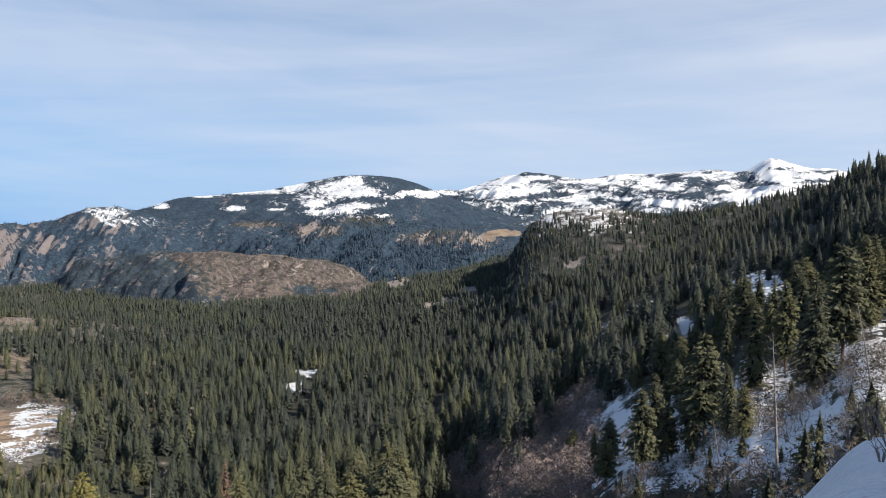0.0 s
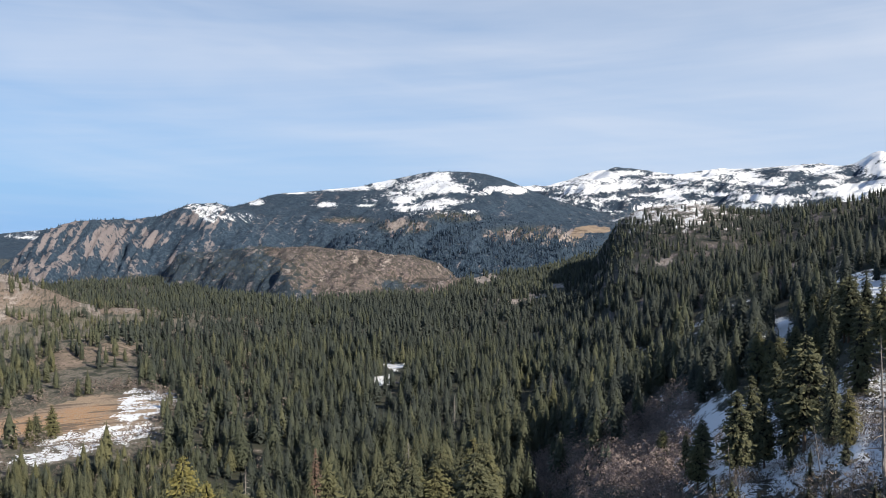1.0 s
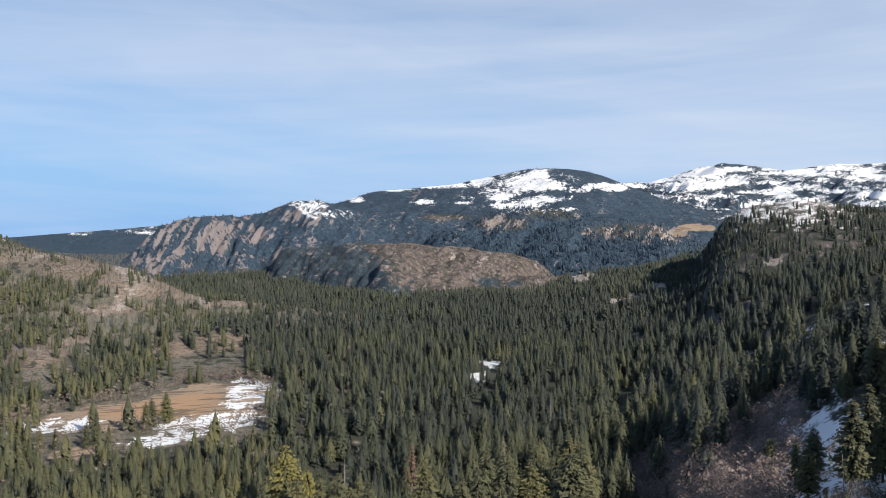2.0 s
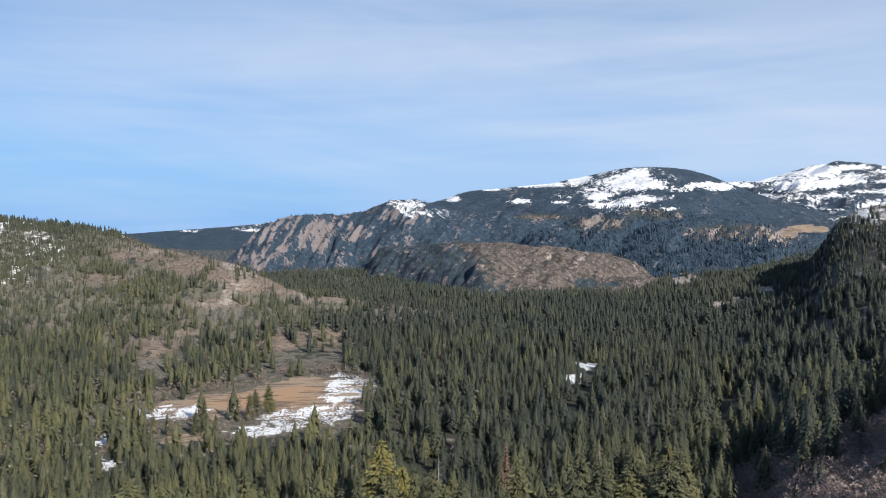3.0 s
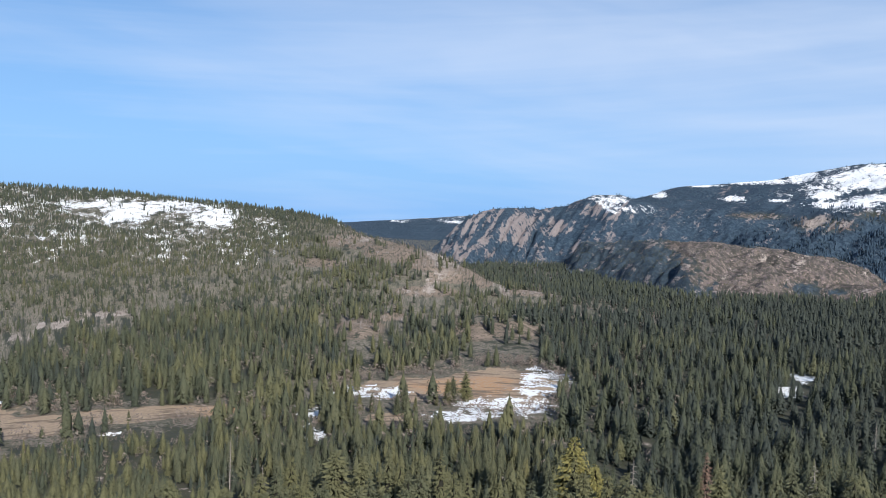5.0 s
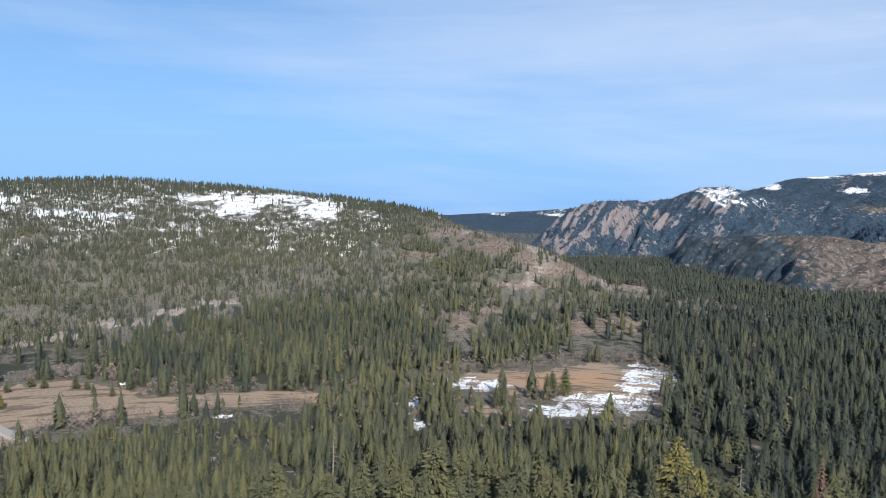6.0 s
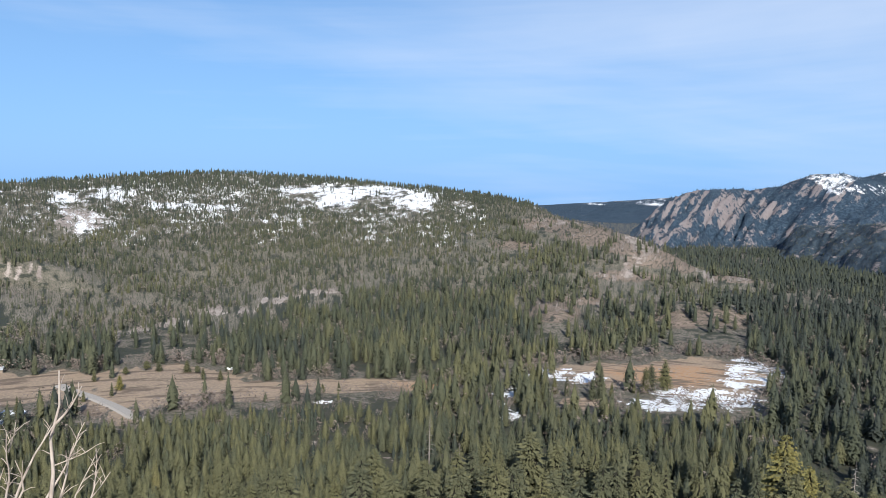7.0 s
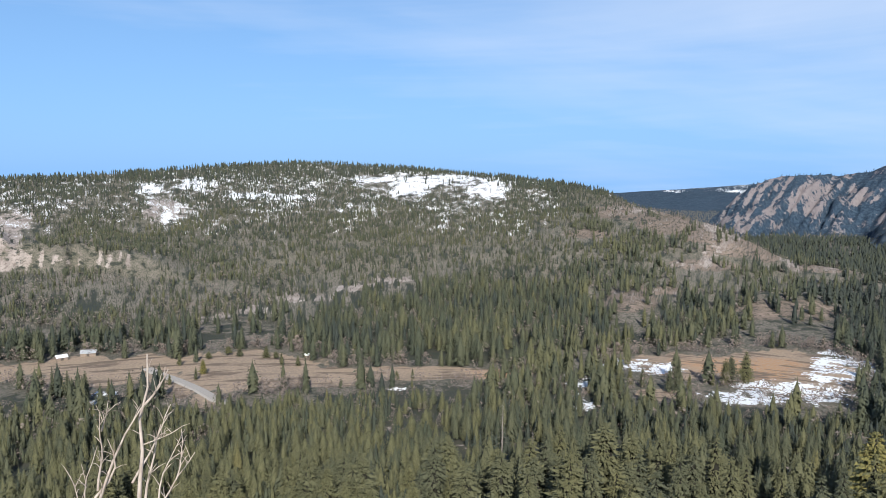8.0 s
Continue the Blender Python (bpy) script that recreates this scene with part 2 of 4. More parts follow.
SLOPES.update({
    1: (-1.65, -2.6, -9, -28, -55, -86, -114, -124, -126, -126),
    8: (-1.65, -2.6, -9, -31, -63, -100, -123, -129, -131, -146),
    15: (-1.65, -2.6, -9, -33, -68, -108, -127, -130, -131, -150),
    40: (-1.65, -2.6, -9, -33, -68, -108, -127, -130, -131, -160),
    60: (-1.65, -2.6, -9, -32, -66, -108, -127, -130, -130, -135),
    85: (-1.65, -2.6, -9, -32, -66, -108, -127, -130, -130, -135),
    130: (-1.65, -2.0, -5, -16, -36, -62, -85, -105, -110, -110),
    175: (-1.65, -1.6, -2, -3, -3, 4, 20, 50, 100, 150),
})
BEHIND = (-1.65, -0.5, 4.0, 15, 36, 76, 138, 220, 350, 500)

# ridges: bearing -> crest height angle, bearing -> crest distance, foot distance, foot height, bearing-free profile power
RIDGES = {}
RIDGES["wooded_hill"] = dict(
        angle=((96, -0.9), (86, -0.5), (79, -0.15), (71.6, 0.48), (66.8, 0.72), (63.5, 0.68), (57.7, 0.32), (51.8, -0.1), (46.8, -0.62),
               (43.6, -1.25), (41.5, -2.2), (38.8, -2.8), (35.7, -3.55), (32, -5.45), (30.5, -5.75), (25.8, -6.2), (20, -7.2)),
        far=((90, 1900), (66, 2000), (50, 1900), (43.6, 1650), (41, 1450), (36, 1350), (30, 1200), (20, 1100)),
        foot=((90, 640), (66, 620), (50, 620), (44, 600), (36, 600), (30, 650), (20, 900)), base=-132, power=1.25, rugged=9)
RIDGES["cliff_mountain"] = dict(
        angle=((44, -7), (38, -5.0), (36.2, -2.6), (34, -0.5), (32.3, 0.1), (27.2, 0.45), (24.7, 1.35), (23, 1.4), (20.6, 0.55), (15, 0.35), (10, -0.5), (4, -2.5)),
        far=((40, 2350), (33, 2550), (28, 2750), (20, 2700)), foot=((40, 2050), (33, 2120), (27, 2250), (20, 2150)), base=-210, power=0.9, rugged=30, ribs=0.9)
RIDGES["brown_dome"] = dict(
        angle=((31, -7), (28.8, -5.3), (26.6, -3.3), (25, -2.2), (23, -2.15), (19, -1.65), (15, -1.75), (11.2, -2.4), (7.6, -2.85), (5.8, -3.8), (3, -5.6)),
        far=((31, 2480), (28, 2330), (25.5, 2180), (22, 2010), (18, 1880), (5, 1950)), foot=((31, 2280), (28.8, 2080), (26, 1850), (23, 1660), (20, 1520), (17, 1420), (5, 1400)), base=-165, power=0.75, rugged=28, ribs=0.8)
RIDGES["rocky_spur"] = dict(
        angle=((14, -1.2), (11.4, -0.2), (9.35, 0.75), (6, 1.0), (3.5, 0.1), (1, -0.05), (-2, -0.35), (-3.4, -1.4), (-7, -3)),
        far=((14, 2500), (-6, 2450)), foot=((14, 1800), (-6, 1700)), base=-140, power=1.0, rugged=34, ribs=0.9)
RIDGES["snow_mountain"] = dict(
        angle=((27, 0.2), (21.5, 1.2), (19, 2.05), (16, 2.3), (12.5, 2.6), (9.9, 3.2), (7.5, 3.62), (4.4, 3.68), (2.2, 3.2), (0.6, 2.55), (-0.7, 1.95), (-3.6, 0.9), (-7, 0.2), (-14, -1)),
        far=((20, 3700), (-5, 3700)), foot=((20, 2500), (-5, 2500)), base=-150, power=1.05, rugged=30, ribs=0.4)
RIDGES["snow_range"] = dict(
        angle=((8, 1.8), (0.6, 2.5), (-1.5, 2.65), (-4.1, 3.55), (-7, 3.8), (-9.9, 3.25), (-13.1, 3.6), (-15.9, 3.65), (-18.9, 3.7), (-21.6, 3.45), (-22.4, 4.1), (-23.1, 4.85),
               (-23.8, 4.2), (-25.1, 3.75), (-26.8, 3.45), (-32, 3.2), (-40, 2)),
        far=((5, 4550), (-30, 4550)), foot=((5, 3500), (-30, 3000)), base=-60, power=0.9, rugged=48, ribs=0.5)
RIDGES["far_plateau"] = dict(
        angle=((52, -1.6), (43.5, -1.2), (38, -0.82), (33, -0.4), (28, -0.4), (22, -1)),
        far=((50, 4700), (25, 4700)), foot=((50, 2800), (25, 2800)), base=-330, power=0.8, rugged=12)
RIDGES["home_ridge"] = dict(
        angle=((6, -7.0), (2, -6.2), (-1, -5.3), (-3.5, -4.2), (-4.8, -2.9), (-5.6, -1.4), (-6.3, 0.0), (-7.8, 0.85), (-11.5, 1.25), (-13.1, 1.0), (-16.3, 0.35), (-20.8, 1.1), (-24.4, 1.75), (-26.8, 2.6), (-28.4, 3.4), (-30, 3.9), (-36, 6), (-48, 8)),
        far=((5, 1650), (-8, 1500), (-16, 1400), (-24, 1100), (-30, 850), (-45, 700)),
        foot=((5, 950), (-7, 600), (-16, 450), (-30, 300), (-45, 200)), base=((6, -160), (1, -126), (-7, -92), (-16, -62), (-30, -22), (-45, 0)), power=1.0, rugged=10)


# low bare knolls at the foot of the wooded hill: bearing, distance, half width, half depth, height
KNOLLS = ((42.0, 760, 2.0, 60, 13), (33.0, 850, 1.5, 60, 12), (30.2, 870, 1.7, 60, 12), (36.1, 1130, 2.0, 60, 10))


def ground(az, r):
    """Height of the ground, and which landform it belongs to (0: home slope and valley)."""
    az, r = np.asarray(az, float), np.asarray(r, float)
    x, y = -np.sin(np.radians(az)) * r, np.cos(np.radians(az)) * r
    az = np.where(az < -95, az + 360, az)
    keys = sorted(SLOPES)
    logs = np.log1p(np.array(OUT))
    lr = np.log1p(r)
    level = [np.interp(lr, logs, SLOPES[k]) for k in keys]
    z = np.array(level[0])
    for k0, k1, a, b in zip(keys, keys[1:], level, level[1:]):
        s = smooth(az, k0, k1)
        z = np.where(az > k0, a + (b - a) * s, z)
    back = np.interp(lr, logs, BEHIND)
    z = np.where(az > keys[-1], level[-1] + (back - level[-1]) * smooth(az, keys[-1], 215), z)
    z = np.where(az > 215, back + (level[0] - back) * smooth(az, 225, 265), z)
    flatness = smooth(z, -126, -110)
    z = z + flatness * smooth(r, 20, 200) * 7 * fbm(x, y, 90, 4, 0.5, 3) + smooth(r, 4, 40) * (1 - smooth(r, 150, 300)) * (0.15 + 0.65 * flatness) * fbm(x, y, 9, 3, 0.5, 5)
    kind = np.zeros(z.shape, int)
    for i, (name, q) in enumerate(RIDGES.items(), 1):
        lo, hi = min(n[0] for n in q["angle"]), max(n[0] for n in q["angle"])
        wide = 90 if name == "wooded_hill" else 0
        far, foot = curve(az, q["far"][::-1]), curve(az, q["foot"][::-1])
        crest = np.tan(np.radians(curve(az, q["angle"][::-1]))) * far
        s = (r - foot) / (far - foot)
        sc = np.clip(s, 0, 1)
        prof = np.where(sc < 1, sc ** q["power"], 1)
        prof = prof * (1 - 0.25) + 0.25 * sc * sc * (3 - 2 * sc)
        base = q["base"] if isinstance(q["base"], int) else curve(az, q["base"][::-1])
        h = base + (crest - base) * prof
        arc = np.radians(az) * far
        gully = 0.5 - 2 * np.abs(fbm(arc + 0.55 * r, r * 0.28, 150, 4, 0.55, 70 + i))
        body = np.clip(5 * sc * (1.04 - sc), 0, 1)
        h = h + q["rugged"] * body * (fbm(x, y, 260, 6, 0.57 if name.startswith("snow") else 0.64, 20 + i) * 1.4 + q.get("ribs", 0.5) * gully)
        if name == "wooded_hill":
            # a broken cliff band under the brow
            lip = 965 + 90 * fbm(arc, r * 0.1, 160, 4, 0.6, 33) + 14 * (az - 81)
            band = smooth(az, 74, 78) * (0.7 + 0.8 * np.abs(fbm(arc, arc * 0, 60, 4, 0.6, 34)))
            h = h + 34 * band * (smooth(r, lip, lip + 22) - np.clip((r - lip + 110) / 330, 0, 1))
        if name == "cliff_mountain":
            # leaning granite slabs with gullies between them
            slabs = 0.45 - 2 * np.abs(fbm(az + 3.6 * sc, sc * 1.2, 0.95, 4, 0.6, 37))
            h = h + 34 * body * smooth(az, 25.5, 28.5) * slabs
        if name == "brown_dome":
            h = h + body * (17 * fbm(x, y, 95, 4, 0.6, 35) + 12 * (0.4 - np.abs(fbm(arc + 0.5 * r, r, 110, 4, 0.6, 36)) * 2))
        h = np.where(s > 1, h - (r - far) * 0.22, h)
        h = np.where(s < 0, h + s * 400, h)
        edge = smooth(az, lo - 6, lo) * (1 - smooth(az, hi, hi + (wide or 6)))
        h = h - (1 - edge) * 400
        kind = np.where(h > z, i, kind)
        z = np.maximum(z, h)
    for a, d, da, dr, up in KNOLLS:
        z = z + np.where(kind <= 1, up * np.exp(-((az - a) / da) ** 2 - ((r - d) / dr) ** 2), 0)
    return z, kind


def blob(az, el, spots, warp):
    """Where ground at that bearing and height angle lies in one of the patches (bearing, angle, half width, half height)."""
    out = np.zeros(az.shape)
    for a, e, da, de in spots:
        d = np.hypot((az - a) / da, (el - e) / de)
        out = np.maximum(out, np.clip(1.5 - d + warp, 0, 1))
    return out


FIELDS = ((35, -13.4, 7.3, 0.95), (31, -13.2, 4.0, 1.55), (57.5, -14.7, 7.0, 0.5), (64, -14.9, 4.0, 0.75), (70, -14.3, 5.2, 1.45), (79, -13.6, 5.5, 0.95), (88, -13.0, 5, 0.6), (81.8, -12.75, 2.0, 0.35), (39.2, -15.6, 2.0, 0.5), (73.3, -16.0, 1.0, 0.6), (75.0, -15.0, 1.6, 0.8))
FIELD_SNOW = ((28.0, -12.5, 1.5, 0.9), (30.8, -14.4, 3.0, 0.55), (40.6, -13.7, 2.6, 0.40), (33.6, -15.2, 2.2, 0.3), (10.4, -10.7, 1.1, 0.24), (11.3, -11.8, 0.6, 0.36),
              (45.3, -15.1, 1.2, 0.42), (45.1, -16.6, 0.7, 0.45), (80, -15.0, 0.6, 0.16), (59.6, -15.9, 0.6, 0.06))
HILL_SNOW = ((56.5, -0.45, 4.8, 0.6), (52.6, -1.1, 1.6, 0.6), (60.3, -0.4, 2.0, 0.5), (58.4, -1.1, 1.6, 0.5), (76.6, -1.2, 0.8, 0.5), (75.6, -3.1, 0.3, 0.5), (69, -1.7, 4.0, 0.32), (73.8, -0.8, 1.2, 0.4), (43, -1.3, 0.9, 0.16))
HILL_ROCK = ((85.2, -3.8, 1.6, 1.5), (82, -5.9, 6.0, 0.5), (75.5, -2.6, 1.4, 0.9), (72.5, -10.5, 1.5, 0.28), (69.5, -9.9, 1.8, 0.34), (66, -9.0, 2.0, 0.38), (63, -8.4, 1.8, 0.32), (59, -7.8, 2.0, 0.16))
HILL_BRUSH = ((43.4, -2.6, 1.4, 0.4), (42.0, -2.5, 1.9, 0.6), (39.5, -3.3, 1.9, 0.75), (37.0, -4.0, 1.7, 0.6), (34.6, -4.9, 1.8, 0.6), (32.8, -5.4, 0.9, 0.35), (36.6, -5.2, 0.35, 0.4), (36.9, -6.2, 2.2, 0.36), (42.0, -9.0, 2.0, 0.75), (39.8, -8.1, 1.5, 0.3), (33.0, -9.1, 1.6, 0.6),
              (30.2, -8.9, 2.0, 0.65), (29.3, -6.0, 1.9, 0.28), (45.0, -4.2, 1.6, 0.3), (10.5, -6.3, 3, 0.4))
PEAK_SNOW = ((7.6, 2.75, 2.0, 0.9), (9.8, 1.7, 2.0, 0.45), (5.4, 2.5, 1.7, 0.45), (8.6, 0.95, 2.2, 0.28), (6.4, 1.4, 2.0, 0.35), (2.3, 2.4, 1.5, 0.2), (1.2, 2.15, 0.9, 0.14), (3.9, 2.05, 1.2, 0.16), (4.6, 0.75, 1.0, 0.15),
             (17.6, 2.15, 1.6, 0.1), (13.6, 2.5, 2.2, 0.2), (10.8, 2.9, 1.0, 0.3), (15.3, 1.25, 0.9, 0.14), (20.2, 1.5, 0.7, 0.28), (12.4, 1.2, 0.9, 0.1), (23.6, 1.05, 1.6, 0.35), (22, 0.4, 1.5, 0.3))
HOLLOW = ((10.6, -4.7, 1.3, 0.5), (8.6, -4.9, 1.0, 0.35))
KNOBS = ((9.4, -0.35, 1.7, 0.45), (5.6, 0.35, 1.7, 0.35), (0.4, -0.95, 2.4, 0.5), (-2.2, -1.3, 1.3, 0.45), (13.5, 0.1, 1.6, 0.2))
CLIFFS = ((33.0, -1.3, 2.2, 1.2), (34.0, -2.6, 1.9, 1.3), (30.4, -1.5, 1.8, 1.2), (27.6, -1.2, 1.2, 0.8), (23.6, 0.4, 2.4, 0.8), (25.9, -2.6, 0.35, 0.5))
SLOPE_SNOW = ((-25, -14.5, 7.5, 4.3), (-14.6, -16.2, 4.4, 3.2), (-22.6, -4.2, 2.2, 0.75), (-17.3, -7.3, 0.8, 0.7), (-29.5, -10, 3, 2.4))
THICKET = ((-3.5, -18.4, 4.2, 2.0), (-4.8, -17.2, 3.0, 1.5), (-9.0, -15.4, 2.4, 1.4), (-7.4, -16.6, 3.2, 2.4), (-9.9, -13.2, 2.0, 1.3), (-8.0, -19.5, 3, 1.5))
SCREE = ((1.2, -5.95, 1.5, 0.17), (-0.7, -5.5, 1.0, 0.15), (-2.1, -4.8, 0.8, 0.18), (6.2, -4.0, 0.7, 0.5), (3.6, -4.3, 1.0, 0.3), (8.4, -5.0, 1.2, 0.3), (-9.5, -3.0, 0.8, 0.3))


def covers(az, r, z, kind):
    """Snow, rock, brush and meadow cover of the ground, each 0 to 1."""
    x, y = -np.sin(np.radians(az)) * r, np.cos(np.radians(az)) * r
    el = np.degrees(np.arctan2(z, r))
    warp = 1.0 * fbm(az + 1.4 * el, el * 2.3 - 0.8 * az, 2.2, 5, 0.62, 40) + 0.7 * fbm(az - 1.1 * el, el * 2 + 0.7 * az, 0.5, 3, 0.6, 41)
    rock, brush = np.zeros(z.shape), np.zeros(z.shape)
    low = (kind == 0) | (kind == 8)
    valley = (kind == 0) & (r < 760)
    field = np.where(valley & (z < -112), blob(az, el, FIELDS, warp * 0.3), 0)
    snow = np.where(valley & (z < -100), np.minimum(blob(az, el, FIELD_SNOW, warp * 1.1), 0.64), 0)
    snow = np.where(low & (az < -6), np.maximum(snow, np.where(kind == 8, 0.02, 0.08) + 0.86 * blob(az, el, SLOPE_SNOW, warp * 0.8)), snow)
    snow = np.where((r < 24) & (x > 0.6 + 3.5 * fbm(x, y, 5, 3, 0.5, 90)), 1.1, snow)
    snow = np.where((kind == 0) & (np.abs(az) > 95), 0.5, snow)
    brush = np.where((kind == 0) & (az < 20), 0.22, brush)
    brush = np.where(valley & (az >= 20), 0.05 + 0.2 * smooth(r, 380, 440) + 0.8 * blob(az, el, FIELDS, 0.6), brush)
    hill = (kind == 1) | ((kind == 0) & (r > 650) & (az > 27))
    rib = fbm(az + 0.7 * el, (el - 0.7 * az) * 0.16, 0.5, 4, 0.6, 52)
    crack = fbm(az + 0.75 * el, (el - 0.7 * az) * 0.2, 0.2, 3, 0.7, 53)
    snow = np.where(hill, blob(az, el, HILL_SNOW, warp * 0.85) * 0.74, snow)
    snow = np.where(hill & (az > 47), np.maximum(snow, 0.30 * smooth(el, -5.5, -2)), snow)
    rock = np.where(hill, np.maximum(blob(az, el, HILL_ROCK, warp) * (0.74 + 0.8 * rib + 0.5 * crack), 0.45 * blob(az, el, HILL_BRUSH, warp)), rock)
    brush = np.where(hill, np.maximum(blob(az, el, HILL_BRUSH, warp * 0.7), np.where(el > -8, 0.66, 0.56)), brush)
    snow = np.where((kind == 2) | (kind == 5), blob(az, el, PEAK_SNOW, warp * 0.9) * np.where(kind == 2, 0.6, 0.76), snow)
    rock = np.where(kind == 2, np.maximum(blob(az, el, CLIFFS, warp * 0.8) * (0.56 + 1.0 * rib + 1.3 * crack), 0.16 + 0.5 * rib + 0.45 * crack), rock)
    brush = np.where(kind == 2, 0.2, brush)
    brush = np.where(kind == 3, 0.9, brush)
    rock = np.where(kind == 3, np.maximum(0.16 + 0.4 * rib, blob(az, el, CLIFFS, warp) * 0.6), rock)
    # less brush on the dome's left flank, so its shade shows as dark cover
    brush = np.where(kind == 3, 0.9 - 0.72 * smooth(az + 2.5 * warp - 1.1 * (el + 3.2), 16, 20.5), brush)
    brush = np.where(kind == 3, brush * (1 - 0.8 * blob(az, el, HOLLOW, warp)), brush)
    knobs = blob(az, el, KNOBS, warp * 1.1)
    rock = np.where((kind == 4) | (kind == 5), 0.08 + 0.25 * rib + 0.3 * crack + knobs * (0.36 + 0.8 * rib + 0.9 * crack), rock)
    brush = np.where((kind == 4) | (kind == 5), 0.08 + knobs * (0.62 + 0.9 * crack), brush)
    brush = np.where(kind == 2, 0.1 + 0.6 * knobs, brush)
    snow = np.where((kind == 4) & (az > 3), 0.45 * smooth(el, 0.2, 0.9), snow)
    fan = blob(az, el, ((-4.4, -0.6, 1.3, 0.3), (-3.4, -1.0, 0.5, 0.3)), warp * 0.4)
    field = np.where((kind >= 4) & (kind != 8), np.maximum(field, fan), field)
    bands = fbm(az * 0.45, el * 2.4, 0.75, 5, 0.62, 46)
    snow = np.where(kind == 6, 0.32 + 0.22 * smooth(el, 0.6, 3.0) + 1.0 * bands + 0.3 * smooth(-az, 21, 23), snow)
    snow = np.where((kind == 6) & (el < 0.6), snow - 0.4, snow)
    rock = np.where(kind == 6, 0.25, rock)
    snow = np.where((kind == 7) & (el > -1.1), 0.12 + 0.7 * warp + 0.2 * smooth(el, -0.8, -0.45), snow)
    knob = smooth(az, -17, -11) * (1 - smooth(az, -8, -5)) * smooth(el, -1.2, 0.2)
    rock = np.where(low, np.maximum(blob(az, el, SCREE, warp) * 1.0, np.where(kind == 8, 0.15 + 0.45 * knob, 0)), rock)
    snow = np.where(kind == 8, np.maximum(snow, 0.03 + 0.37 * knob + 0.35 * smooth(-az, 27, 30) * smooth(el, 1, 3)), snow)
    brush = np.where(kind == 8, 0.45, brush)
    return snow, rock, brush, field


def behind_tree(az, r, z, kind):
    """How much open ground a tree top there would stand against: meadows, snow and rock keep their front edges free."""
    el = np.degrees(np.arctan2(z + 13, r))
    a = 0
    for tall in (5, 10, 14, np.where(r < 440, 14, 18), np.where(r < 440, 14, 22), np.where(r < 440, 14, 26)):
        top = np.degrees(np.arctan2(z + tall, r))
        near = np.where(r < 440, np.where(az > 50, -0.2, -0.4), np.where(r < 475, -0.2, 0))
        a = np.maximum(a, np.where((kind == 0) & (z < -80), np.maximum(blob(az, top, FIELDS, near), blob(az, top, FIELD_SNOW, near * 0.5)), 0))
    b = 0
    for tall in (3, 7, 11, 15, np.where(r < 1000, 19, 15), np.where(r < 1000, 24, 15)):
        top = np.degrees(np.arctan2(z + tall, r))
        b = np.maximum(b, np.where((kind == 1) | (r > 560), np.maximum(blob(az, top, HILL_BRUSH, np.where(r < 1000, 0.0, -0.3)), np.maximum(blob(az, top, HILL_ROCK, 0) * np.where((az > 74) & (tall > 8), 0, 1), blob(az, top, HILL_SNOW[:6], 0) * 0.95)), 0))
    b = np.where((r > 560) & (az > 25), b, 0)
    ledge = 0
    for tall in (4, 8, 12, 16):
        ledge = np.maximum(ledge, blob(az, np.degrees(np.arctan2(z + tall, r)), SCREE, -0.35))
    c = np.where((kind == 0) | (kind == 8), np.maximum(ledge, np.maximum(blob(az, el, SLOPE_SNOW[2:4], 0), np.where(az < 2, blob(az, el - 1.5, THICKET, 0), 0))), 0)
    return np.maximum(np.maximum(a, b * 0.9), c)


def sheet(name, verts, faces, material, sides=4):
    """A mesh object from arrays of corners and of equal-sided faces."""
    me = bpy.data.meshes.new(name)
    verts, faces = np.ascontiguousarray(verts, np.float32), np.ascontiguousarray(faces, np.int32)
    me.vertices.add(len(verts)), me.loops.add(faces.size), me.polygons.add(len(faces))
    me.vertices.foreach_set("co", verts.ravel())
    me.loops.foreach_set("vertex_index", faces.ravel())
    me.polygons.foreach_set("loop_start", np.arange(len(faces), dtype=np.int32) * sides)
    me.update(calc_edges=True)
    me.materials.append(material)
    return new(name, me)


